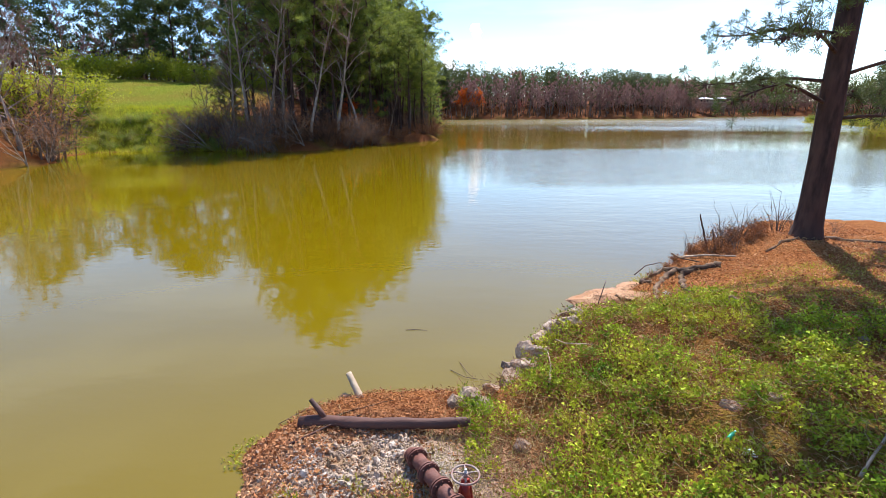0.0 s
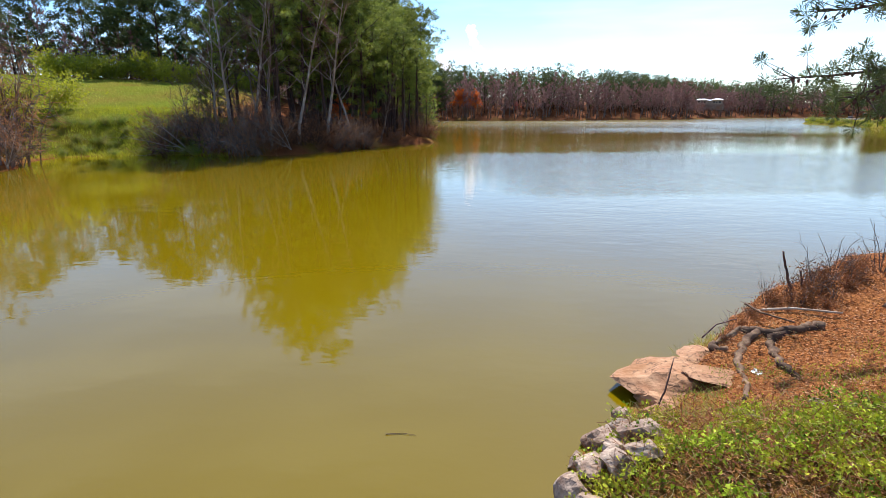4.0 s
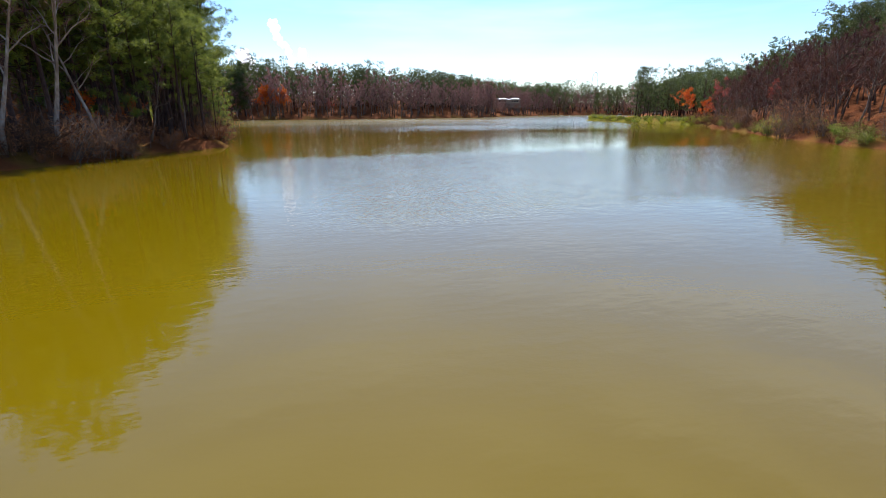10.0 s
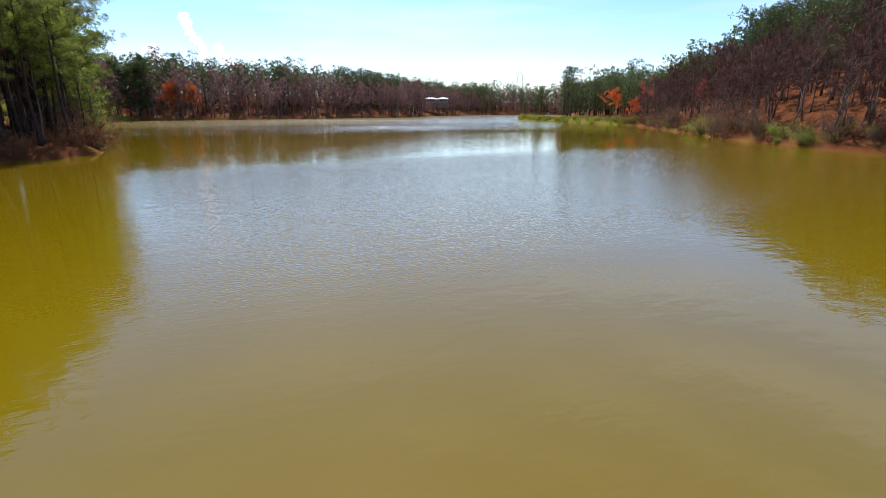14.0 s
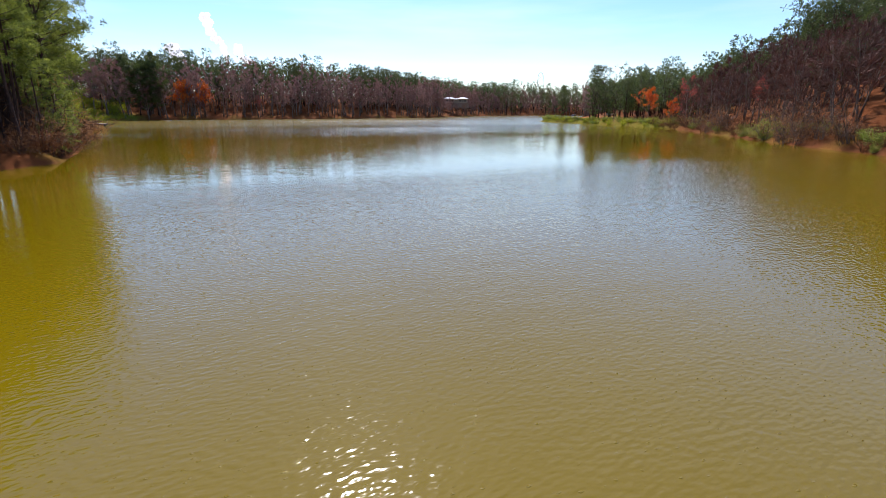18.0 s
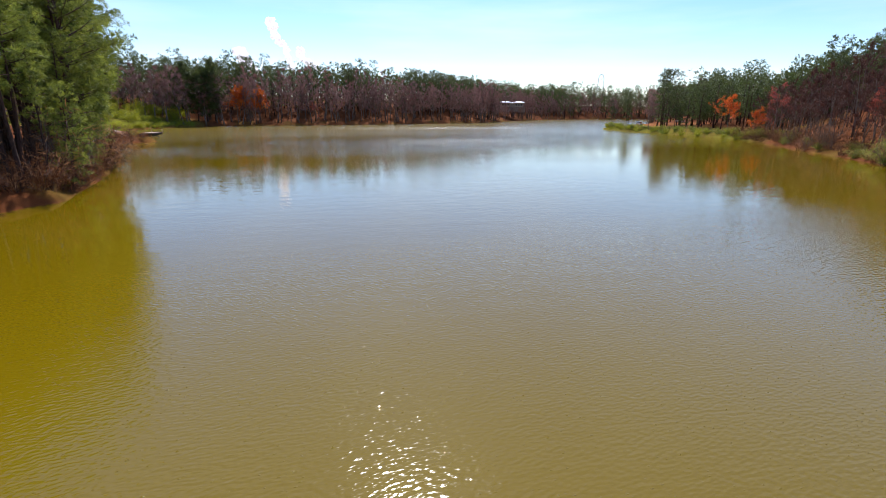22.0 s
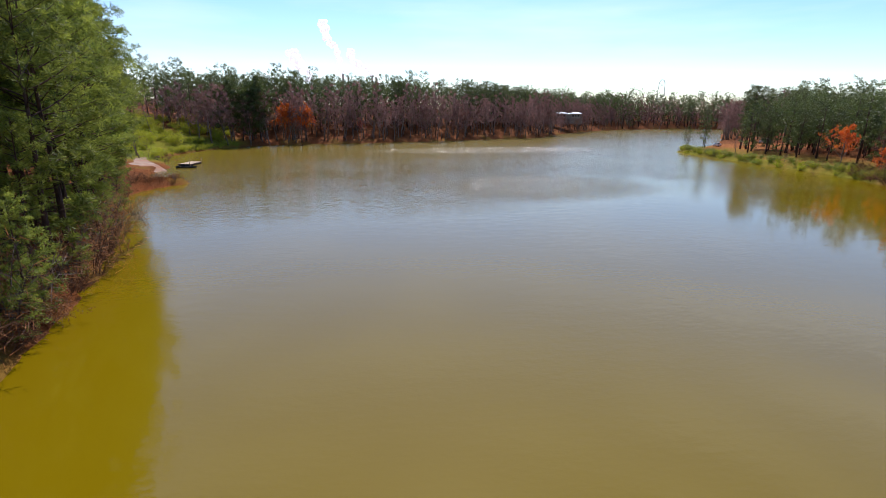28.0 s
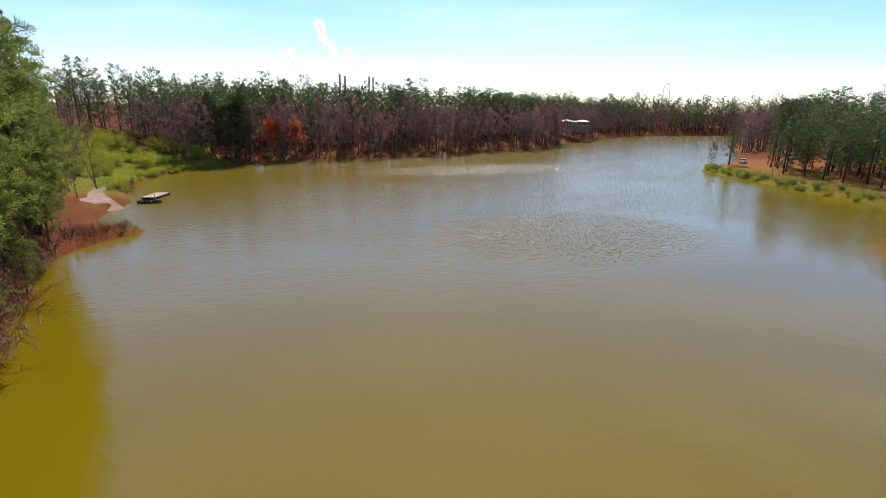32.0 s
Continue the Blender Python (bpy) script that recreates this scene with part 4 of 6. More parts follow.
plant("bare_tree", BF, scatter(170, (-5, 240, 236, 390), lambda x, y, d: 0.6 < d < 10 and clear_of_roof(x, y), 2.4, 18), "leafless grey-brown tree on the far shore", "tree", "bare trees on the far shore", (0.85, 1.18), 0.05, 20)
plant("pine_tree", PM, scatter(60, (-5, 230, 242, 360), lambda x, y, d: 13 < d < 34 and clear_of_roof(x, y), 4.2, 19), "dark pine among bare trees on the far shore", "tree", "pines on the far shore", (0.85, 1.1), 0.03, 21)
plant("pine_tree", ROUND, [(9, 246.5, 0.95, 0), (5, 249, 1.05, 1), (12, 248.5, 1.0, 0), (2, 247, 0.85, 1), (15, 251, 1.1, 1)], "dark pine at the corner of the far meadow", "tree", "pines on the far shore", (0.95, 1.05), 0.03, 22)
plant("bare_tree", BF, scatter(24, (180, 216, 314, 345), lambda x, y, d: 0.5 < d < 14 and not clear_of_roof(x, y), 2.4, 85), "low leafless tree below the lakeside house", "tree", "bare trees on the far shore", (0.62, 0.78), 0.05, 86)
plant("budding_tree", BUDDED, [(26.5, 253.2, 1.0, 0), (31, 254, 1.1, 1), (23, 251.6, 0.8, 1)], "tree in orange-red bud on the far shore", "tree", "budding trees", (1.2, 1.4), 0.04, 23)
plant("bare_tree", BM, [(-9.5, 188, 0.32, 0), (-12, 190, 0.75, 1), (-15, 184, 0.8, 2), (-17, 192, 0.85, 0), (-14, 196, 0.7, 3), (-19, 200, 0.8, 1), (-12, 178, 0.7, 2), (-18, 176, 0.9, 3), (-16, 206, 0.8, 0), (-22, 212, 0.8, 1), (2.5, 240, 0.3, 2), (-2, 233, 0.3, 0)], "leafless tree beside the boat ramp", "tree", "ramp trees", (0.9, 1.1), 0.06, 115)
plant("budding_tree", ROSY, [(53, 256.5, 0.8, 0)], "small tree in rose-red bud on the far shore", "tree", "budding trees", (0.95, 1.05), 0.04, 24)
plant("green_shrub", GREENSHRUB, scatter(60, (-50, 4, 234, 262), lambda x, y, d: d > 2 and y > 240 + 0.3 * x, 1.8, 63) + scatter(34, (-40, 3, 196, 236), lambda x, y, d: 5 < d < 30, 2.4, 95) + [(x, y, 0.5) for x, y in scatter(22, (-14, 4, 190, 240), lambda x, y, d: 0.2 < d < 1.6, 1.7, 64)],
      "shrub in yellow-green leaf at the back of the far meadow", "shrub", "meadow shrubs", (0.8, 1.6), 0.05, 65)


def woods(name, patterns, spots, sizes, seed, label):
    """Distant woods, joined: every tree a small copy of a pattern."""
    rng = np.random.default_rng(seed)
    packs = []
    for meshes in patterns:
        for me in meshes:
            v = np.empty(len(me.vertices) * 3)
            me.vertices.foreach_get("co", v)
            me.calc_loop_triangles()
            f = np.empty(len(me.loop_triangles) * 3, int)
            me.loop_triangles.foreach_get("vertices", f)
            packs.append((meshes, v.reshape(-1, 3), f, me.materials[0]))
    zs = height([s[0] for s in spots], [s[1] for s in spots])
    points, corners, counts = {}, {}, {}
    for (x, y), z in zip(spots, zs):
        pick, size, a = patterns[rng.integers(len(patterns))], rng.uniform(*sizes), rng.uniform(0, 6.283)
        turn = np.array([[np.cos(a), -np.sin(a), 0], [np.sin(a), np.cos(a), 0], [0, 0, rng.uniform(0.85, 1.15)]]) * size
        for meshes, v, f, mt in packs:
            if meshes is pick:
                points.setdefault(mt, []).append(v @ turn.T + (x, y, z - 0.2))
                corners.setdefault(mt, []).append(f + counts.get(mt, 0))
                counts[mt] = counts.get(mt, 0) + len(v)
    for mt in points:
        v, f = np.concatenate(points[mt]), np.concatenate(corners[mt])
        me = bpy.data.meshes.new(name)
        me.vertices.add(len(v))
        me.vertices.foreach_set("co", v.ravel())
        me.loops.add(len(f))
        me.loops.foreach_set("vertex_index", f)
        me.polygons.add(len(f) // 3)
        me.polygons.foreach_set("loop_start", np.arange(0, len(f), 3))
        me.materials.append(mt)
        me.update(calc_edges=True)
        tagged(new(name, me), label, "woods", kind="stuff")


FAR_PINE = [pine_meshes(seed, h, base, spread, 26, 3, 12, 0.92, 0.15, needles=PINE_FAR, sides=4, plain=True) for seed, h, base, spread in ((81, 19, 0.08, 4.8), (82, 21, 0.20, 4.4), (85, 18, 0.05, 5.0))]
FAR_BARE = [bare_meshes(83, 17, 0.26, 8, 4, 8, 1.9, 0.11, fork0=0.15, sides=4, plain=True, crown_mat=HAZYTWIG), bare_meshes(84, 15, 0.28, 8, 4, 8, 1.9, 0.11, fork0=0.1, sides=4, plain=True, crown_mat=HAZYTWIG)]
woods("far_woods", FAR_PINE, scatter(240, (-190, 150, 405, 500), lambda x, y, d: True, 5.5, 91, 60000), (0.75, 1.0), 91, "dark pine wood on the ridge behind the lake")
woods("far_woods", FAR_BARE, scatter(420, (-20, 420, 236, 450), lambda x, y, d: 0.8 < d < 30 and clear_of_roof(x, y), 2.6, 32, 200000), (0.85, 1.12), 32, "distant leafless wood along the far shore")
woods("far_woods", FAR_PINE, scatter(470, (-60, 330, 256, 450), lambda x, y, d: 20 < d < 50 and clear_of_roof(x, y), 3.2, 31, 240000), (0.82, 0.98), 31, "dark distant pine wood behind the lake")
woods("far_woods", FAR_BARE + FAR_PINE, scatter(190, (262, 480, 372, 480), lambda x, y, d: 0.8 < d < 40, 3.2, 89, 90000), (0.8, 1.2), 89, "leafless wood and pines round the lake's end")
woods("far_woods", FAR_PINE + FAR_BARE, scatter(230, (300, 600, 330, 600), lambda x, y, d: d > 2, 5.5, 33, 120000), (0.9, 1.2), 33, "dark distant wood at the lake's end")
woods("far_woods", FAR_BARE + FAR_BARE[:1] + FAR_PINE[:2], scatter(250, (-150, 6, 252, 350), lambda x, y, d: d > 8 and y > 262 + 0.1 * x, 4.0, 34, 90000), (0.5, 0.72), 34, "mixed distant wood on the rise")
woods("far_woods", FAR_BARE + FAR_PINE[:1], scatter(120, (-75, -8, 140, 256), lambda x, y, d: d > 6 and x < -16 - 0.14 * max(0, y - 170), 4.2, 36, 60000), (0.5, 0.75), 36, "mixed wood beyond the boat ramp")
woods("far_woods", FAR_BARE, scatter(110, (-120, -18, 112, 150), lambda x, y, d: True, 3.4, 11), (0.6, 0.95), 37, "leafless wood behind the clearing")
woods("far_woods", [FAR_PINE[2], FAR_BARE[1]], scatter(150, (-125, -18, 113, 145), lambda x, y, d: True, 2.6, 92), (0.4, 0.72), 92, "low pines and leafless trees behind the clearing")
plant("pine_tree", ROUND, [(-29, 116, 1.15, 0), (-33, 121, 1.2, 1), (-24, 118, 1.25, 0), (-37, 118, 1.05, 1), (-27, 124, 1.3, 1), (-52, 114, 1.12, 0), (-56, 118, 1.05, 1), (-48, 119, 1.0, 0), (-61, 120, 0.9, 0), (-71, 122, 0.85, 1), (-78, 118, 0.9, 0),
                          (-20, 113, 1.2, 1), (-22, 124, 1.3, 0), (-90, 120, 1.0, 1), (-44, 126, 0.75, 1), (-66, 128, 0.8, 0)], "dark round-headed pine behind the clearing", "tree", "pines by the clearing", (0.92, 1.05), 0.03, 119)
woods("far_woods", FAR_PINE + FAR_BARE, scatter(90, (-180, -60, 20, 120), lambda x, y, d: d > 20 and (x < -72 or y < 50), 5.5, 38, 60000), (0.4, 0.6), 38, "mixed wood beside the clearing")
woods("far_woods", FAR_PINE, scatter(320, (155, 290, 90, 280), lambda x, y, d: d > 12 and ((x - 186) / 1.35) ** 2 + (y - 196) ** 2 > 18 ** 2, 3.8, 35, 120000), (0.7, 0.95), 35, "dark pine wood behind the park")
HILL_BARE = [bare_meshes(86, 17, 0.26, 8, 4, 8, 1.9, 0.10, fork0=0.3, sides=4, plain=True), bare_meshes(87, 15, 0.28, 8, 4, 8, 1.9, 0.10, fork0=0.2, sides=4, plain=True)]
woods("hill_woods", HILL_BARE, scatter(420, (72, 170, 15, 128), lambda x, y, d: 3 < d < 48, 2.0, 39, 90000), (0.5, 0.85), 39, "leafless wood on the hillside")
woods("hill_woods", FAR_PINE, scatter(230, (85, 230, -20, 140), lambda x, y, d: 28 < d < 95, 3.8, 40, 90000), (0.75, 1.0), 40, "dark pine wood on the ridge")

# ---- the near bank ----


def rough_stone(seed, size=(1, 1, 0.7), detail=2, jag=0.22):
    rng = np.random.default_rng(seed)
    bm = bmesh.new()
    bmesh.ops.create_icosphere(bm, subdivisions=detail, radius=1.0)
    planes = unit(rng.normal(size=(16, 3)))
    cut = rng.uniform(0.48, 0.88, 16)
    for v in bm.verts:
        p = np.array(v.co)
        for n, c in zip(planes, cut):
            k = p @ n
            if k > c:
                p = p - n * (k - c)
        p *= 1 + jag * 0.4 * noise.noise(Vector(p) * 2.3 + Vector((seed, 0, 0))) + jag * 0.25 * noise.noise(Vector(p) * 6 + Vector((seed, 3, 0)))
        v.co = Vector(p * size)
    return bm


def stone(name, seed, x, y, size, mat, label, category="rock", group="", sink=0.3, flat=0.7, turn=None):
    bm = rough_stone(seed, (size * 1.25, size, size * 1.25 * flat), 3, 0.42)
    me = bpy.data.meshes.new(name)
    bm.to_mesh(me)
    bm.free()
    me.materials.append(mat)
    ob = new(name, me)
    ob.matrix_basis = at(x, y, max(level(x, y), -0.05) + size * flat * (1 - 2 * sink), seed * 1.7 if turn is None else turn)
    return tagged(ob, label, category, group)


RIPRAP = [(3.97, 6.02, 0.30), (3.62, 5.65, 0.27), (3.35, 5.35, 0.28), (3.09, 4.92, 0.24), (4.2, 5.75, 0.28), (3.75, 5.2, 0.28), (3.4, 4.85, 0.24), (2.78, 4.65, 0.22), (2.4, 4.3, 0.16), (1.98, 3.92, 0.24), (1.70, 3.85, 0.15),
          (4.05, 6.6, 0.24), (4.36, 6.5, 0.25), (3.9, 5.6, 0.26), (3.3, 5.75, 0.15), (2.9, 5.25, 0.17), (3.6, 6.15, 0.17), (2.2, 3.65, 0.16), (4.55, 6.95, 0.24), (4.3, 6.15, 0.22), (3.15, 4.55, 0.2), (4.05, 5.3, 0.2)]
for i, (x, y, s) in enumerate(RIPRAP):
    stone("rock", i + 3, x, y, s, ROCK, "grey-brown angular rock at the waterline", "rock", "riprap rocks", 0.22)
for i, (x, y, s) in enumerate([(6.6, 5.6, 0.16), (7.1, 5.2, 0.14), (5.9, 5.9, 0.13), (7.9, 3.2, 0.14), (5.0, 1.8, 0.12), (5.6, 1.9, 0.13), (6.9, 6.1, 0.12), (7.6, 4.3, 0.1), (2.15, 1.55, 0.09), (2.6, 2.5, 0.14)]):
    stone("rock", i + 33, x, y, s, ROCK, "pale rock half hidden in the ground cover", "rock", "bank rocks", 0.35)
# flat red ledge at the corner of the bank
for i, (x, y, s, f, sink) in enumerate([(6.1, 8.1, 0.92, 0.24, 0.50), (6.75, 8.6, 0.42, 0.24, 0.55), (5.55, 7.6, 0.52, 0.34, 0.46), (6.5, 7.65, 0.5, 0.16, 0.52), (5.15, 7.05, 0.24, 0.6, 0.35)]):
    stone("ledge_rock", i + 60, x, y, s, REDROCK, "flat red-brown ledge rock at the bank's corner", "rock", "ledge rocks", sink, f, i * 0.9)


def stick(name, points, r0, r1, mat, label, category="branch", sides=8, rough=0.06, group=""):
    """A bent, knotty length of wood through the given points."""
    rng = np.random.default_rng(len(points) * 7 + int(abs(points[0][0]) * 100))
    p = np.array(points, float)
    t = np.linspace(0, len(p) - 1, 4 * (len(p) - 1) + 1)
    q = np.stack([np.interp(t, np.arange(len(p)), p[:, k]) for k in range(3)], 1)
    q[1:-1] += rng.normal(0, r0 * {"root": 0.55, "driftwood": 0.04}.get(name, 0.25), (len(q) - 2, 3)) * (1, 1, 0.35)
    soup = Soup()
    soup.tube(q, np.linspace(r0, r1, len(q)) * (1 + rng.normal(0, rough, len(q))), sides)
    return tagged(new(name, soup.mesh(name, mat, True)), label, category, group)


log = holder("log", at(-0.72, 3.46, 0.13))
soup = Soup()
lx = np.linspace(0, 2.62, 14)
soup.tube(np.stack([lx, -0.185 * lx + 0.03 * np.sin(lx * 3), 0.10 * lx + 0.015 * np.sin(lx * 5)], 1), 0.105 - 0.012 * lx + 0.006 * np.sin(lx * 9), 12)
part_mesh("stem", soup.mesh("stem", WETWOOD, True), log)
soup = Soup()
soup.tube([(0.42, -0.06, 0.08), (0.30, 0.02, 0.22), (0.16, 0.12, 0.34)], [0.05, 0.045, 0.035], 7)
part_mesh("branch_stub", soup.mesh("branch_stub", WETWOOD, True), log)
tagged(log, "dark wet log lying across the gravel beach", "log")
stick("driftwood", [(-0.12, 4.68, 0.28), (0.0, 4.46, 0.18), (0.14, 4.2, 0.06)], 0.055, 0.065, PALEWOOD, "pale sawn piece of driftwood leaning out of the water", "driftwood", 12, 0.015)
stick("fallen_branch", [(-0.45, 3.35, 0.2), (0.1, 3.75, 0.16), (0.7, 4.0, 0.15)], 0.02, 0.008, ROOT, "thin dead branch on the beach", sides=5)
stick("fallen_branch", [(-0.75, 2.9, 0.16), (-0.2, 3.3, 0.2), (0.35, 3.62, 0.2)], 0.022, 0.01, WETWOOD, "thin dead branch on the beach", sides=5)
stick("fallen_branch", [(0.55, 1.25, 0.22), (0.75, 1.75, 0.24), (0.95, 2.1, 0.2)], 0.018, 0.014, PALEWOOD, "bleached stick on the gravel", sides=6)
stick("fallen_branch", [(x, y, level(x, y) + 0.16) for x, y in ((3.2, 3.5), (3.35, 4.0), (3.4, 4.4))], 0.016, 0.008, PALEWOOD, "bleached stick in the ground cover", sides=5)
stick("fallen_branch", [(x, y, level(x, y) + 0.2) for x, y in ((4.0, 3.9), (3.7, 4.4), (3.6, 4.7))], 0.012, 0.007, PALEWOOD, "bleached stick in the ground cover", sides=5)
stick("fallen_branch", [(x, y, level(x, y) + 0.22) for x, y in ((5.35, 0.4), (6.2, 1.0), (7.3, 1.5))], 0.018, 0.008, PALEWOOD, "bleached stick in the ground cover", sides=5)
stick("fallen_branch", [(5.05, 7.0, 0.15), (5.3, 7.15, 0.55), (5.55, 7.45, 0.98)], 0.022, 0.008, WETWOOD, "dark dead branch leaning at the bank's corner", sides=6)
for i, pts in enumerate([[(0.85, 7.05, 0.012), (1.1, 7.06, 0.015), (1.32, 7.0, 0.012)], [(1.75, 5.2, 0.012), (2.0, 4.9, 0.03), (2.45, 4.75, 0.02)], [(1.95, 5.5, 0.01), (2.05, 5.05, 0.05), (2.2, 4.8, 0.02)], [(-1.1, 3.6, 0.03), (-0.7, 4.0, 0.05), (-0.5, 4.25, 0.06)],
                          ]):
    stick("floating_twig", pts, 0.007, 0.003, WETWOOD, "thin twig floating at the shore", "twig", 5, group="floating twigs")

# roots that run over the clay from the pine
for i, (pts, thick) in enumerate([([(7.15, 8.45), (7.05, 8.72), (7.3, 8.9), (7.75, 8.95), (8.0, 8.62), (8.5, 8.5), (8.9, 8.4)], 0.08), ([(6.3, 6.7), (6.7, 7.2), (6.95, 7.75), (7.15, 8.1), (7.45, 8.5), (7.9, 8.75)], 0.06),
                                  ([(7.5, 7.2), (7.6, 7.75), (7.75, 8.15), (8.0, 8.5), (8.8, 8.6)], 0.07), ([(10.2, 8.6), (10.8, 8.9), (11.5, 9.1)], 0.05), ([(13.4, 8.2), (12.6, 8.7), (11.9, 9.1)], 0.06)]):
    stick("root", [(x, y, level(x, y) + thick * 0.1) for x, y in pts], thick * 0.7, thick * 1.2, ROOT, "bare gnarled pine root over the red clay", "root", 10, 0.16, "pine roots")


def iron_pipe():
    """A flanged pipe that ends in a bend turned down into the gravel."""
    ob = holder("pipe", at(1.02, 2.46, 0.12))
    way = np.array([0.40, -0.88, 0.10])
    way /= np.linalg.norm(way)
    soup = Soup()
    a = np.linspace(0, 1, 7)[:, None]
    start = np.array([0.0, 0.0, -0.15])
    bend = np.concatenate([start + (0, 0, 1) * a * 0.22, start + (0, 0, 0.22) + way * (1 - np.cos(a * 1.5)) * 0.2 + np.array([0, 0, 1]) * np.sin(a * 1.5) * 0.16])
    soup.tube(bend, np.full(len(bend), 0.105), 16)
    part_mesh("elbow", soup.mesh("elbow", RUST, True), ob)
    p0 = bend[-1]
    for i in range(4):
        s, e = p0 + way * (0.03 + 0.36 * i), p0 + way * (0.36 + 0.36 * i)
        soup = Soup()
        soup.tube([s, e], [0.098, 0.098], 16)
        part_mesh("pipe_length", soup.mesh("pipe_length", RUST, True), ob)
        for k in (0.0, 0.04):
            soup = Soup()
            c = s - way * (0.02 - k)
            soup.tube([c - way * 0.012, c + way * 0.012], [0.145, 0.145], 20)
            flange = part_mesh("flange", soup.mesh("flange", RUST), ob)
        side = np.cross(way, (0, 0, 1.0))
        side /= np.linalg.norm(side)
        up = np.cross(side, way)
        for j in range(8):
            q = s + (np.cos(j * 0.785) * side + np.sin(j * 0.785) * up) * 0.122
            soup = Soup()
            soup.tube([q - way * 0.045, q + way * 0.055], [0.011, 0.011], 6)
            part_mesh("bolt", soup.mesh("bolt", RUST), flange)
    return tagged(ob, "rusty flanged iron outlet pipe on the gravel", "pipe")


def gate_valve(x, y, z):
    ob = holder("gate_valve", at(x, y, z, 0.3))
    soup = Soup()
    soup.tube([(0, 0, 0.0), (0, 0, 0.12), (0, 0, 0.30), (0, 0, 0.42), (0, 0, 0.56)], [0.13, 0.12, 0.075, 0.06, 0.05], 14)
    part_mesh("bonnet", soup.mesh("bonnet", REDPAINT, True), ob, "red painted bonnet")
    soup = Soup()
    soup.tube([(0, 0, 0.26), (0, 0, 0.29)], [0.115, 0.115], 18)
    part_mesh("flange", soup.mesh("flange", REDPAINT), ob)
    for j in (-1, 1):
        soup = Soup()
        soup.tube([(0.085 * j, 0, 0.28), (0.07 * j, 0, 0.45), (0.03 * j, 0, 0.60)], [0.02, 0.018, 0.02], 8)
        part_mesh("yoke", soup.mesh("yoke", REDPAINT), ob)
    soup = Soup()
    soup.tube([(0, 0, 0.5), (0, 0, 0.74)], [0.016, 0.016], 8)
    part_mesh("spindle", soup.mesh("spindle", STEEL), ob)
    wheel = holder("handwheel", at(0, 0, 0.66))
    wheel.parent = ob
    soup = Soup()
    ring = np.linspace(0, 2 * np.pi, 33)
    soup.tube(np.stack([0.165 * np.cos(ring), 0.165 * np.sin(ring), 0 * ring], 1), np.full(33, 0.0135), 8, False)
    part_mesh("wheel_rim", soup.mesh("wheel_rim", WHEELGREY, True), wheel, "worn grey rim")
    for j in range(5):
        a = j * 2 * np.pi / 5
        soup = Soup()
        soup.tube([(0.03 * np.cos(a), 0.03 * np.sin(a), 0.01), (0.1 * np.cos(a), 0.1 * np.sin(a), 0.012), (0.162 * np.cos(a), 0.162 * np.sin(a), 0)], [0.013, 0.009, 0.009], 6)
        part_mesh("spoke", soup.mesh("spoke", WHEELGREY, True), wheel)
    soup = Soup()
    soup.tube([(0, 0, -0.02), (0, 0, 0.035)], [0.036, 0.032], 12)
    part_mesh("hub", soup.mesh("hub", WHEELGREY), wheel)
    return tagged(ob, "red gate valve with a spoked grey handwheel", "valve")


iron_pipe()
gate_valve(1.69, 1.54, 0.04)


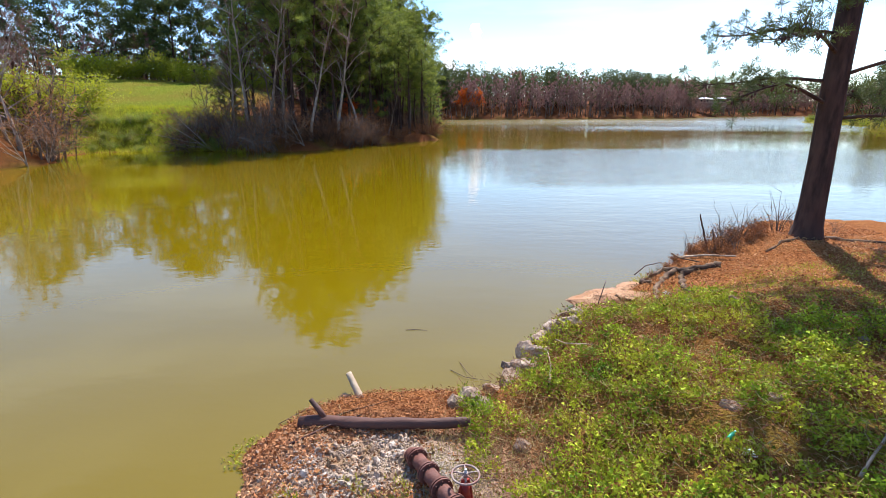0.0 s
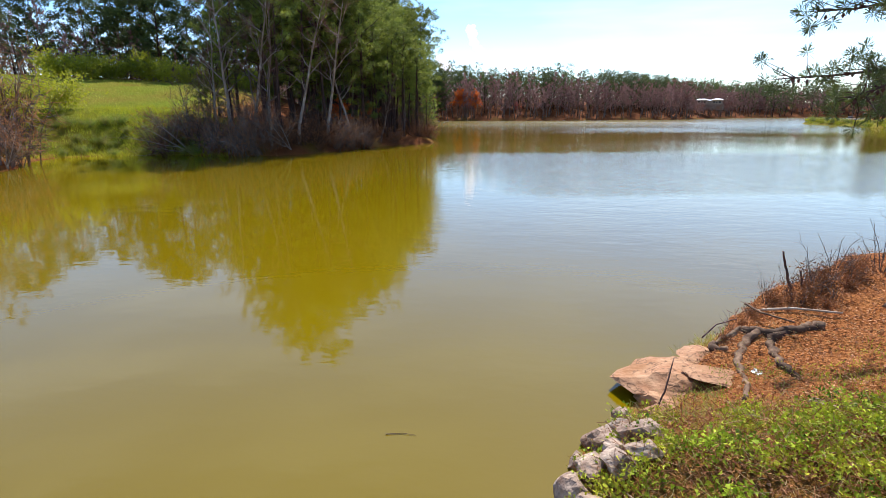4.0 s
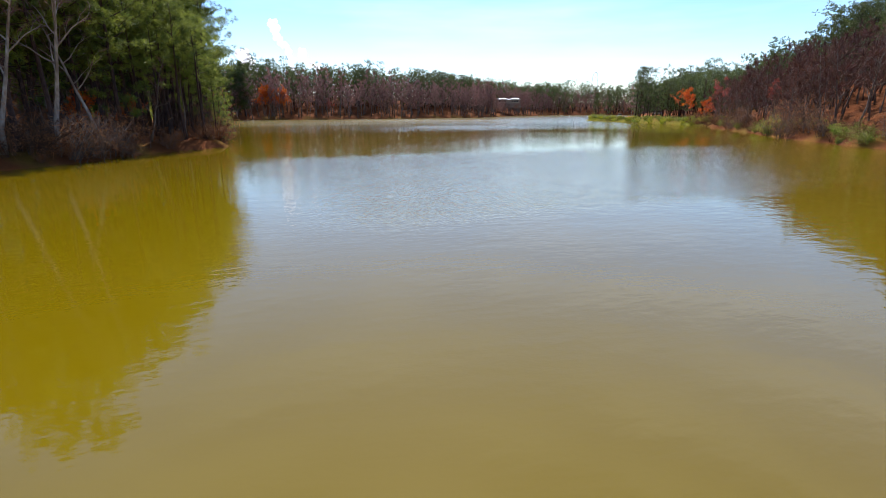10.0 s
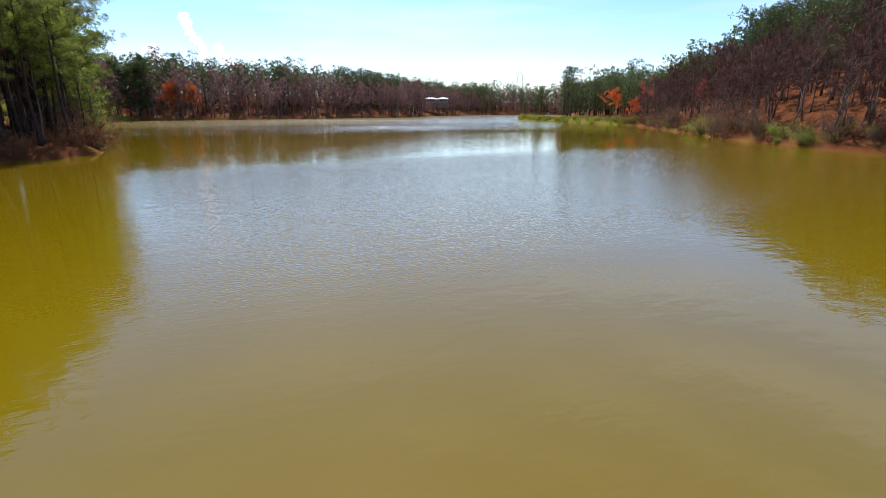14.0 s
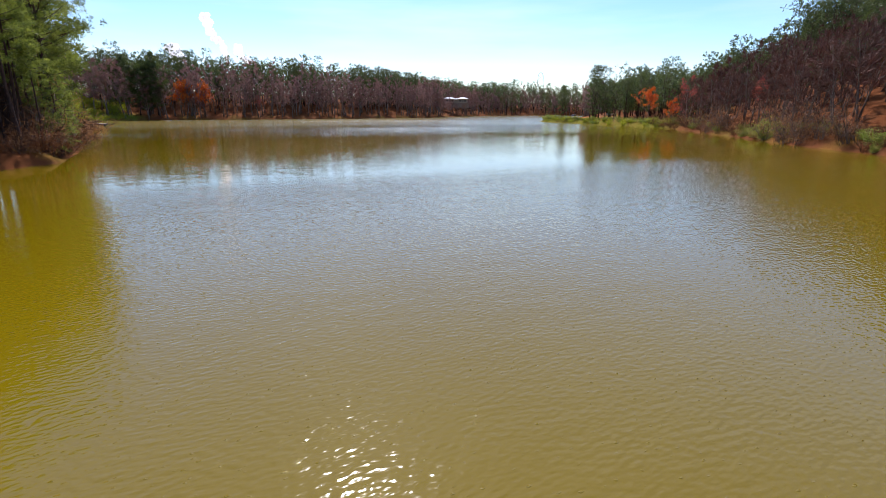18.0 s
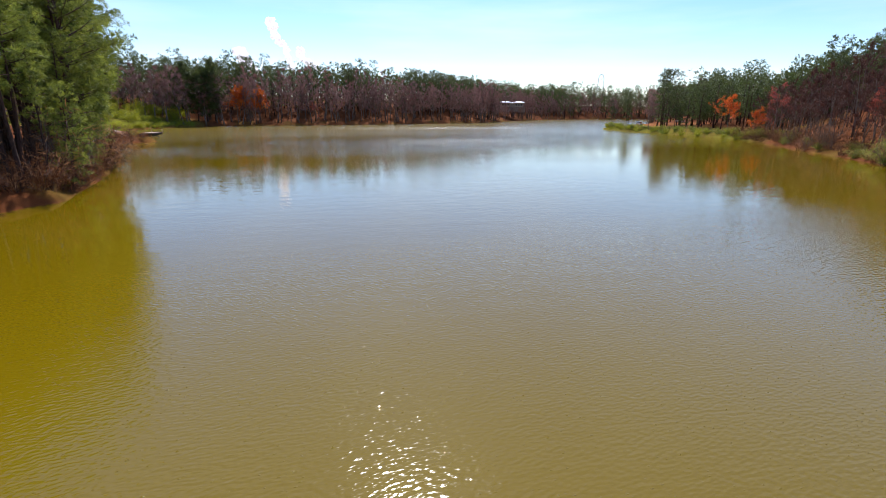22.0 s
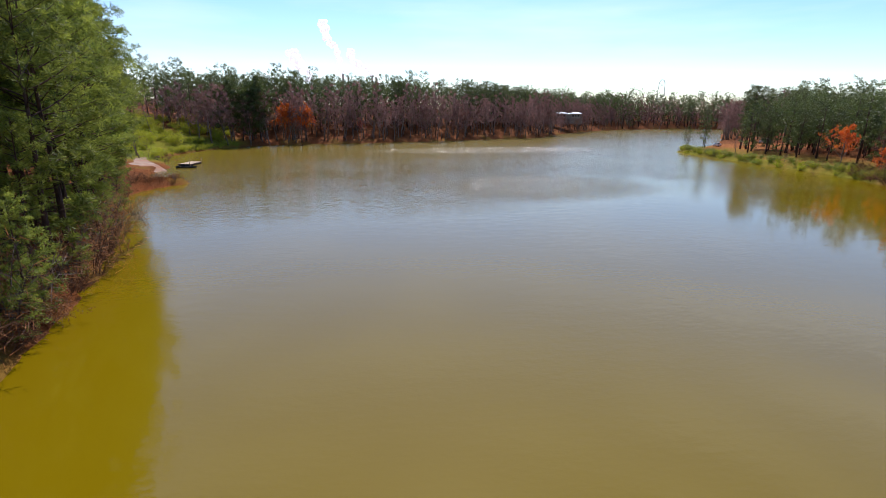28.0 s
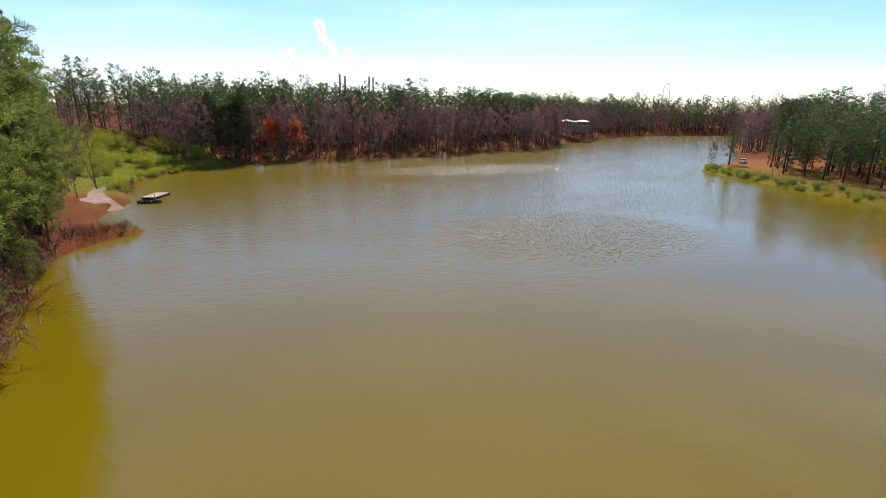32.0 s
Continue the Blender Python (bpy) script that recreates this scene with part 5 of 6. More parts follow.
# the big pine on the bank, with open boughs and cones
def shore_pine():
    rng = np.random.default_rng(5)
    ob = holder("pine_tree", at(11.72, 9.25, level(11.72, 9.25) - 0.12))
    trunk, crown, cones = Soup(), Soup(), Soup()
    t = np.array([0, 0.15, 0.4, 0.9, 2, 4, 6, 8, 11, 14, 17, 20, 23])
    r = np.array([0.46, 0.40, 0.345, 0.315, 0.295, 0.28, 0.265, 0.25, 0.25, 0.2, 0.15, 0.09, 0.02])
    trunk.tube(np.stack([0.02 * np.sin(t), 0.015 * t, t], 1), r, 16)
    for i in range(62):
        z = 4.6 + 17 * (i / 62) ** 1.0
        a = i * 2.399 + 2.6 if i > 7 else (3.35, 2.75, -0.3, 3.6, 0.5, 3.0, -0.9, 3.9)[i]
        length = (3.4, 3.1, 2.6, 2.8, 2.6, 2.9, 2.4, 2.5)[i] if i < 8 else rng.uniform(2.0, 4.0) * (1 - 0.5 * (i / 62) ** 3)
        z = (3.5, 4.1, 3.2, 4.7, 3.7, 5.2, 4.2, 5.7)[i] if i < 8 else z + 0.5
        s = np.linspace(0, 1, 7)[:, None]
        rise = (0.06 if i < 8 else 0.35) + rng.uniform(-0.05, 0.15)
        out = np.array([np.cos(a), np.sin(a), 0])
        curve = np.array([0, 0.015 * z, z]) + out * length * s + np.array([0, 0, 1]) * length * (rise * np.sin(s * 2.6) * 0.9) + np.cumsum(rng.normal(0, 0.03, (7, 3)), 0) * s * length
        trunk.tube(curve, np.linspace(0.055, 0.012, 7), 6, False)
        n = 34 if i < 8 else 22
        f = rng.uniform(0.3, 1.0, n)
        p = np.stack([np.interp(f, s[:, 0], curve[:, k]) for k in range(3)], 1)
        d = unit(out + rng.normal(0, 0.75, (n, 3)) + (0, 0, 0.1))
        e = p + d * rng.uniform(0.25, 0.8, (n, 1)) * (0.4 + 0.6 * f[:, None])
        for b0, e0 in zip(p, e):
            trunk.tube([b0, (b0 + e0) / 2 + rng.normal(0, 0.03, 3), e0], [0.012, 0.009, 0.006], 3, False)
        m = np.repeat(e, 54, 0)
        dd = unit(rng.normal(0, 1, m.shape) + 0.45 * np.repeat(d, 54, 0) + (0, 0, 0.2))
        crown.blades(m, m + dd * rng.uniform(0.10, 0.20, (len(m), 1)), 0.008 if i < 8 else 0.036, rng)
        if i < 8:
            for c in p[rng.uniform(size=n) < 0.5]:
                c = c + rng.normal(0, 0.06, 3)
                cones.tube([c, c - (0, 0, 0.045), c - (0, 0, 0.09)], [0.012, 0.032, 0.008], 6)
    part_mesh("trunk", trunk.mesh("trunk", BARK, True), ob)
    part_mesh("crown", crown.mesh("crown", PINE_FAR), ob)
    tagged(part_mesh("cones", cones.mesh("cones", WETWOOD), ob, "dark open pine cones"), kind="stuff")
    return tagged(ob, "big pine with reddish-brown bark on the clay bank", "tree")


shore_pine()

# bare bushes on the rim
RIM = [shrub_meshes(91, 1.1, 9, 7, wide=0.5, thick=0.012, twig_w=0.004), shrub_meshes(92, 0.8, 8, 8, wide=0.6, thick=0.008, twig_w=0.004)]
plant("bare_bush", RIM, [(9.75, 9.75, 1.1, 0), (10.1, 10.0, 1.0, 1), (10.5, 10.2, 0.9, 0), (11.6, 10.2, 1.0, 0), (11.0, 10.3, 0.9, 1), (12.2, 10.4, 0.8, 1), (9.4, 10.0, 0.8, 1), (9.9, 9.4, 0.8, 1), (8.4, 9.7, 0.5, 1), (7.6, 9.3, 0.4, 1), (8.9, 9.9, 0.6, 0), (12.9, 9.7, 0.7, 1),
                         (8.0, 9.6, 0.45, 0)],
      "leafless dark bush on the rim of the bank", "shrub", "rim bushes", (0.9, 1.1), 0.1, 41, 0.03)
RUSTY = [shrub_meshes(93, 0.75, 14, 10, 5, 0.045, 0.9, leaf_mat=DRYLEAF, thick=0.006, twig_w=0.003), shrub_meshes(94, 0.5, 12, 10, 5, 0.045, 1.1, leaf_mat=DRYLEAF, thick=0.005, twig_w=0.003)]
plant("dry_bush", RUSTY, [(9.3, 9.6, 1.0, 0), (9.8, 9.9, 1.1, 0), (10.3, 10.1, 1.0, 1), (10.8, 10.0, 0.9, 0), (8.9, 9.75, 0.8, 1), (8.3, 9.45, 0.7, 1), (9.6, 9.2, 0.7, 1), (7.9, 9.2, 0.6, 1), (11.2, 10.4, 0.9, 1), (7.35, 8.85, 0.5, 1), (10.5, 9.7, 0.7, 1)], "low bush with rust-brown dead leaves on the rim", "shrub", "rim bushes", (0.85, 1.15), 0.1, 43, 0.02)
stick("dead_stem", [(9.35, 9.75, 0.9), (9.28, 9.85, 1.35), (9.2, 9.95, 1.7), (9.12, 10.0, 2.02)], 0.032, 0.018, WETWOOD, "dark broken stem standing on the rim", "branch", 7)
stick("dead_stem", [(9.5, 9.6, 0.95), (9.46, 9.7, 1.3), (9.4, 9.78, 1.65)], 0.035, 0.02, WETWOOD, "dark broken stem standing on the rim", "branch", 7)
stick("fallen_branch", [(8.3, 9.75, 0.95), (8.2, 9.1, 1.02), (8.35, 8.45, 1.1)], 0.024, 0.018, ROOT, "bleached fallen branch across the roots", sides=7)
stick("fallen_branch", [(6.85, 8.8, 0.66), (7.2, 8.95, 0.86), (7.7, 9.1, 0.9)], 0.016, 0.01, WETWOOD, "thin dark branch bowed over the bank", sides=6)
stick("fallen_branch", [(8.2, 9.6, 0.85), (8.9, 9.2, 1.06), (9.4, 8.6, 1.2)], 0.03, 0.02, PALEWOOD, "bleached fallen branch on the clay", sides=7)


def sprinkle(name, n, box, keep, mat, label, length, width, tilt, seed, lift=(0.0, 0.02), clump=None, per=1, category="plants"):
    """Many small blades or leaves on the near ground, joined."""
    rng = np.random.default_rng(seed)
    x, y = rng.uniform(box[0], box[1], n), rng.uniform(box[2], box[3], n)
    ok = keep(x, y, land(x, y))
    x, y = x[ok], y[ok]
    z = height(x, y)
    p = np.stack([x, y, z], 1)
    if clump:
        p[:, 2] += np.clip(clump(x, y), 0, 1) * rng.uniform(*lift, len(x))
        p = np.repeat(p, per, 0) + rng.normal(0, length * 0.8, (len(p) * per, 3)) * (1, 1, 0.5)
        p[:, 2] = np.maximum(p[:, 2], np.repeat(z, per) + 0.004)
    else:
        p[:, 2] += rng.uniform(*lift, len(x))
    d = rng.normal(0, 1, p.shape)
    d[:, 2] = np.abs(d[:, 2]) * tilt
    d = unit(d)
    soup = Soup()
    soup.blades(p, p + d * length * rng.uniform(0.5, 1.2, (len(p), 1)), width * rng.uniform(0.6, 1.3, len(p)), rng)
    return tagged(new(name, soup.mesh(name, mat)), label, category, kind="stuff")


mound = lambda x, y: 0.40 + 0.58 * ripple(x * 1.0, y * 1.0, 2.1) + 0.5 * ripple(x + 3, y, 5.3)  # noqa: E731
slope = lambda x, y, d: (d > 0.15) & (x > 1.8) & (x + 0.55 * y > 3.0) & (y < 7.2 - 0.10 * (x - 4) ** 2 * (x > 4)) & (x < 9.6) & (y < 6.9 - 0.5 * np.maximum(x - 4, 0) + 0.5 * ripple(x, y, 1.7))  # noqa: E731
cover = lambda x, y, d: slope(x, y, d) & (mound(x, y) > 0.30)  # noqa: E731
sprinkle("ground_cover", 26000, (1.8, 9.6, -0.8, 7.2), cover, CLOVER, "leafy green ground cover on the slope", 0.060, 0.019, 0.9, 51, (0.0, 0.42), mound, 4)
sprinkle("spring_weeds", 7000, (1.8, 9.6, -0.8, 7.2), lambda x, y, d: cover(x, y, d) & (ripple(x, y, 1.3) > -0.05), SPRING, "yellow-green weeds on the slope", 0.055, 0.015, 1.0, 52, (0.08, 0.46), mound, 3)
sprinkle("grass_tufts", 17000, (1.0, 11, -0.5, 8.2), lambda x, y, d: (d > 0.1) & ((x > 2.2) | ((y < 2.6) & (x > 1.15))) & (ripple(x + 5, y, 0.9) > -0.15) & (y < 8.0 - 0.12 * (x - 5)), GRASS, "short grass on the bank", 0.10, 0.004, 2.2, 53)
sprinkle("crown_grass", 15000, (4.2, 14.0, 2.0, 8.2), lambda x, y, d: (d > 0.3) & (y < 8.3 - 0.14 * (x - 4)) & (y > 5.6 - 0.45 * (x - 4)) & (ripple(x, y + 1, 1.5) > -0.25), SPRING, "thin yellow-green grass in patches below the pine", 0.11, 0.0045, 1.9, 68)
sprinkle("straw", 15000, (-0.8, 13, -0.5, 9.0), lambda x, y, d: (d > 0.1) & (ripple(x, y + 2, 1.1) > -0.1), STRAW, "dry straw strewn over the bank", 0.14, 0.003, 0.25, 54, (0.0, 0.10))
sprinkle("dry_leaves", 12000, (-1.0, 13, -0.5, 11), lambda x, y, d: d > 0.08, DRYLEAF, "brown dead leaves on the bank", 0.06, 0.022, 0.35, 55, (0.0, 0.05))
sprinkle("bleached_leaves", 17000, (4.5, 14, 4.0, 11.5), lambda x, y, d: d > 0.08, LITTER, "bleached leaves and bark chips on the clay", 0.05, 0.016, 0.3, 69, (0.0, 0.03))
sprinkle("beach_leaves", 2800, (-1.4, 1.3, 1.0, 3.6), lambda x, y, d: (d > 0.02) & (np.hypot(x - 0.55, (y - 2.45) * 1.3) > 0.75 + 0.2 * ripple(x, y, 4.0)), LITTER, "rust-brown leaves round the gravel", 0.06, 0.02, 0.35, 70, (0.0, 0.05))
sprinkle("beach_leaves", 2200, (-1.4, 1.3, 1.0, 3.6), lambda x, y, d: (d > 0.02) & (np.hypot(x - 0.55, (y - 2.45) * 1.3) > 0.7), DRYLEAF, "rust-brown leaves round the gravel", 0.06, 0.02, 0.35, 76, (0.0, 0.05))
sprinkle("beach_grass", 2600, (-0.7, 1.1, 0.9, 2.1), lambda x, y, d: (d > 0.05) & (ripple(x, y, 4.0) > 0.0), SPRING, "small tufts of new grass on the gravel", 0.09, 0.005, 1.8, 77)
sprinkle("dry_stems", 22000, (1.8, 9.6, -0.8, 7.2), slope, DRYLEAF, "reddish dead stems among the weeds", 0.24, 0.0042, 0.6, 56, (0.02, 0.24))
sprinkle("bleached_stems", 5000, (1.8, 9.6, -0.8, 7.2), slope, STRAW, "bleached dead stems among the weeds", 0.28, 0.0035, 0.5, 78, (0.05, 0.3))
sprinkle("driftwood_bits", 5200, (-0.9, 2.2, 3.0, 4.5), lambda x, y, d: (d > -0.02) & (y > 3.15 - 0.15 * x), DRYLEAF, "rust-brown bark chips and pine straw washed ashore", 0.085, 0.008, 0.15, 57, (0.0, 0.07))
sprinkle("shore_weeds", 260, (-1.75, -1.0, 2.6, 3.3), lambda x, y, d: d < 0.1, SPRING, "yellow-green weed at the edge of the water", 0.05, 0.015, 0.7, 58, (0.03, 0.08))
sprinkle("rim_straw", 1500, (7.2, 13, 8.8, 11.6), lambda x, y, d: (d > 0.05) & (d < 1.3), DRYLEAF, "rust-brown dead grass along the rim", 0.22, 0.005, 1.8, 59)
sprinkle("corner_grass", 500, (6.6, 7.6, 8.9, 9.9), lambda x, y, d: (d > -0.05) & (d < 0.5), GRASS, "green tuft of grass at the bank's corner", 0.26, 0.006, 2.5, 60)
sprinkle("gold_grass", 3000, (1.2, 2.9, 0.2, 3.2), lambda x, y, d: d > 0.1, STRAW, "golden dry grass beside the valve", 0.14, 0.005, 1.6, 67)
sprinkle("corner_grass", 1600, (4.3, 6.6, 6.2, 7.9), lambda x, y, d: (d > 0.02) & (d < 1.3), GRASS, "yellow-green grass above the ledge", 0.13, 0.006, 1.8, 66)


def gravel_bed():
    rng = np.random.default_rng(8)
    bm = bmesh.new()
    bmesh.ops.create_icosphere(bm, subdivisions=1, radius=1.0)
    base = np.array([v.co for v in bm.verts])
    faces = [[v.index for v in f.verts] for f in bm.faces]
    bm.free()
    x, y = rng.normal(0.35, 0.6, 2600), rng.normal(2.3, 0.65, 2600)
    ok = (land(x, y) > 0.06) & (x < 1.25 + rng.normal(0, 0.1, 2600)) & (y < 3.4)
    z = height(x, y)
    soup = Soup()
    for px, py, pz in zip(x[ok], y[ok], z[ok]):
        s = rng.uniform(0.014, 0.036) * (1 + (rng.uniform() < 0.05))
        turn = np.array(Euler(rng.uniform(0, 6.28, 3)).to_matrix())
        v = (base * (1 + rng.uniform(-0.18, 0.18, (len(base), 1)))) @ (turn * (s * np.array([1.2, 0.9, 0.65]))).T
        soup.add(v + (px, py, pz + s * 0.3), faces)
    tagged(new("gravel", soup.mesh("gravel", GRAVELSTONE)), "grey and tan crushed stone on the beach", "gravel", kind="stuff")


GRAVELSTONE = material("gravel_stone", (0.30, 0.20, 0.13), (0.66, 0.53, 0.42), 9.0, (0.32, 0.18, 0.09), 2.0, rough=0.9, bump=0.3, vary=0.45)
gravel_bed()


def crumpled(name, x, y, size, mat, label, category, seed):
    rng = np.random.default_rng(seed)
    bm = bmesh.new()
    bmesh.ops.create_grid(bm, x_segments=6, y_segments=6, size=size)
    for v in bm.verts:
        v.co.z = abs(rng.normal(0, size * 0.22))
        v.co.x *= rng.uniform(0.8, 1.1)
    me = bpy.data.meshes.new(name)
    bm.to_mesh(me)
    bm.free()
    me.materials.append(mat)
    ob = new(name, me)
    ob.matrix_basis = at(x, y, level(x, y) + 0.012, seed)
    mod = ob.modifiers.new("thickness", "SOLIDIFY")
    mod.thickness = 0.002
    return tagged(ob, label, category)


crumpled("paper_scrap", 7.13, 7.59, 0.085, PAPER, "crumpled white paper scrap on the clay", "litter", 2)
crumpled("paper_scrap", 6.37, 7.87, 0.06, PAPER, "small white paper scrap on the clay", "litter", 3)
crumpled("plastic_bag", 4.78, 1.10, 0.07, PAPER, "small white plastic scrap in the weeds", "litter", 4)


def bottle():
    ob = holder("bottle", at(4.62, 1.22, level(4.62, 1.22) + 0.16, 0.6) @ Matrix.Rotation(radians(80), 4, "Y") @ Matrix.Scale(0.75, 4))
    soup = Soup()
    soup.tube([(0, 0, -0.1), (0, 0, -0.09), (0, 0, 0.03), (0, 0, 0.07), (0, 0, 0.11)], [0.028, 0.033, 0.033, 0.016, 0.013], 14)
    part_mesh("body", soup.mesh("body", BOTTLE, True), ob)
    soup = Soup()
    soup.tube([(0, 0, 0.108), (0, 0, 0.125)], [0.015, 0.015], 12)
    part_mesh("cap", soup.mesh("cap", PAPER), ob, "white cap")
    return tagged(ob, "green plastic bottle lying in the weeds", "bottle")


bottle()

# ---- things on the far shores ----


def box(sx, sy, sz, x=0.0, y=0.0, z=0.0, bevel=0.0):
    bm = bmesh.new()
    bmesh.ops.create_cube(bm, size=1.0, matrix=Matrix.Translation((x, y, z)) @ Matrix.Diagonal((sx, sy, sz, 1)))
    if bevel:
        bmesh.ops.bevel(bm, geom=bm.edges[:], offset=bevel, segments=2, affect="EDGES")
    return bm


def hip_roof(sx, sy, rise, x=0.0, y=0.0, z=0.0, ridge=0.35, thick=0.25):
    bm = bmesh.new()
    lo = [bm.verts.new((x + a * sx / 2, y + b * sy / 2, z)) for a, b in ((-1, -1), (1, -1), (1, 1), (-1, 1))]
    eave = [bm.verts.new((v.co.x, v.co.y, z + thick)) for v in lo]
    r0, r1 = bm.verts.new((x - ridge * sx / 2, y, z + thick + rise)), bm.verts.new((x + ridge * sx / 2, y, z + thick + rise))
    bm.faces.new(lo[::-1])
    for i in range(4):
        bm.faces.new((lo[i], lo[(i + 1) % 4], eave[(i + 1) % 4], eave[i]))
    bm.faces.new((eave[0], eave[1], r1, r0))
    bm.faces.new((eave[2], eave[3], r0, r1))
    bm.faces.new((eave[1], eave[2], r1))
    bm.faces.new((eave[3], eave[0], r0))
    return bm


def pavilion():
    x, y = GAP
    ob = holder("lake_house", at(x, y, 9.2, radians(-32)) @ Matrix.Diagonal((0.85, 0.85, 0.7, 1)))
    for i, (cx, s) in enumerate(((-5.2, 1.0), (5.6, 0.92))):
        part("wall", box(7.6 * s, 7, 4.2, cx, 0, 2.0), BROWNWALL, ob)
        part("roof", hip_roof(10.2 * s, 9.5, 1.3, cx, 0, 4.1), WHITE, ob, "pale metal hip roof")
        for k in (-2.2, 0, 2.2):
            part("window", box(1.3, 0.12, 1.6, cx + k * s, -3.53, 2.3), DARK, ob)
    part("wall", box(3.0, 5, 3.4, 0.2, 0, 1.7), BROWNWALL, ob)
    part("roof", hip_roof(4.0, 6.5, 1.0, 0.2, 0, 3.4), WHITE, ob, "pale metal hip roof")
    for k in range(6):
        part("post", box(0.25, 0.25, 4.1, -9.4 + k * 3.8, -4.4, 2.0), BROWNWALL, ob)
    part("foundation", box(21, 10, 5.0, 0.2, -0.2, -2.5), RAMPCLAY, ob)
    return tagged(ob, "low lakeside house with bright pale hip roofs", "house")


pavilion()


def hill_house():
    ob = holder("long_house", at(-29.5, 365, 14.0, radians(12)))
    part("wall", box(18, 8, 5.2, 0, 0, 2.6), PALEWALL, ob)
    part("roof", hip_roof(19.4, 9.6, 2.4, 0, 0, 5.2, 0.75), BROWNWALL, ob)
    for k in range(7):
        win = part("window", box(1.2, 0.14, 1.3, -7.5 + 2.5 * k, -4.0, 3.6), PALEWOOD, ob)
        part("pane", box(0.95, 0.06, 1.05, -7.5 + 2.5 * k, -4.1, 3.6), DARK, win)
    part("porch", box(16, 2.0, 0.3, 0, -5.0, 1.5), PALEWALL, ob)
    part("foundation", box(18, 8, 6, 0, 0, -3.0), CONCRETE, ob)
    return tagged(ob, "long pale house among the trees on the rise", "house")


hill_house()


def pylon():
    ob = holder("transmission_tower", at(420, 506, level(420, 506) - 0.5, radians(-35)) @ Matrix.Diagonal((1, 1, (48.0 - level(420, 506)) / 30.2, 1)))
    for s in (-1, 1):
        soup = Soup()
        soup.tube([(s * 5.0, 0, 0), (s * 3.6, 0, 14), (s * 3.0, 0, 26)], [0.45, 0.35, 0.3], 6)
        part_mesh("leg", soup.mesh("leg", STEEL), ob)
    soup = Soup()
    a = np.linspace(0, np.pi, 13)
    soup.tube(np.stack([3.0 * np.cos(a), 0 * a, 26 + 4.2 * np.sin(a)], 1), np.full(13, 0.3), 6)
    part_mesh("arch", soup.mesh("arch", STEEL), ob)
    for k in range(5):
        z = 3 + k * 5
        w = 5.0 - 0.08 * z
        soup = Soup()
        soup.tube([(-w, 0, z), (w, 0, z + 5)], [0.14, 0.14], 4)
        soup.tube([(w, 0, z), (-w, 0, z + 5)], [0.14, 0.14], 4)
        part_mesh("brace", soup.mesh("brace", STEEL), ob)
    return tagged(ob, "grey steel transmission tower rising over the wood", "tower")


pylon()


def stack(x, y, top, r):
    ob = holder("smokestack", at(x, y, 0))
    soup = Soup()
    soup.tube([(0, 0, -40), (0, 0, top - 8), (0, 0, top)], [r * 1.25, r, r], 20)
    part_mesh("shaft", soup.mesh("shaft", CONCRETE, True), ob)
    soup = Soup()
    soup.tube([(0, 0, top - 7), (0, 0, top - 3)], [r * 1.12, r * 1.12], 20)
    part_mesh("collar", soup.mesh("collar", STEEL), ob)
    return tagged(ob, "tall concrete smokestack far behind the woods", "chimney", "smokestacks")


for sx, sy, st, sr in ((362, 2547, 168, 8), (386, 2543, 160, 7), (497, 2524, 161, 7), (515, 2521, 157, 6)):
    stack(sx, sy, st, sr * 0.62)


def plume(points, r0, r1, seed, label):
    """A drifting column of steam built of many lumps."""
    rng = np.random.default_rng(seed)
    p = np.array(points, float)
    bm = bmesh.new()
    for k in range(90):
        t = rng.uniform(0, 1) ** 0.8 * (len(p) - 1)
        c = np.array([np.interp(t, range(len(p)), p[:, i]) for i in range(3)])
        r = (r0 + (r1 - r0) * t / (len(p) - 1)) * rng.uniform(0.35, 0.8)
        c = c + rng.normal(0, 0.42, 3) * (r0 + (r1 - r0) * t / (len(p) - 1))
        bmesh.ops.create_icosphere(bm, subdivisions=2, radius=r, matrix=Matrix.Translation(c))
    for v in bm.verts:
        v.co += v.normal * 7 * noise.noise(v.co * 0.045) + v.normal * 4 * noise.noise(v.co * 0.11)
    me = bpy.data.meshes.new("steam_plume")
    bm.to_mesh(me)
    bm.free()
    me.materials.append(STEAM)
    me.polygons.foreach_set("use_smooth", [True] * len(me.polygons))
    tagged(new("steam_plume", me), label, "steam", "steam plumes", kind="stuff")


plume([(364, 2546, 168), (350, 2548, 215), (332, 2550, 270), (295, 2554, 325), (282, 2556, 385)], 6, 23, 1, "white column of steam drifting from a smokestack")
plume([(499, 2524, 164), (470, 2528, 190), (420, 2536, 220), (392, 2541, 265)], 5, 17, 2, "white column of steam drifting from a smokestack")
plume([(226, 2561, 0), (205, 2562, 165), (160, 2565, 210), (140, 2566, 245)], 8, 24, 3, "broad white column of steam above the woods")


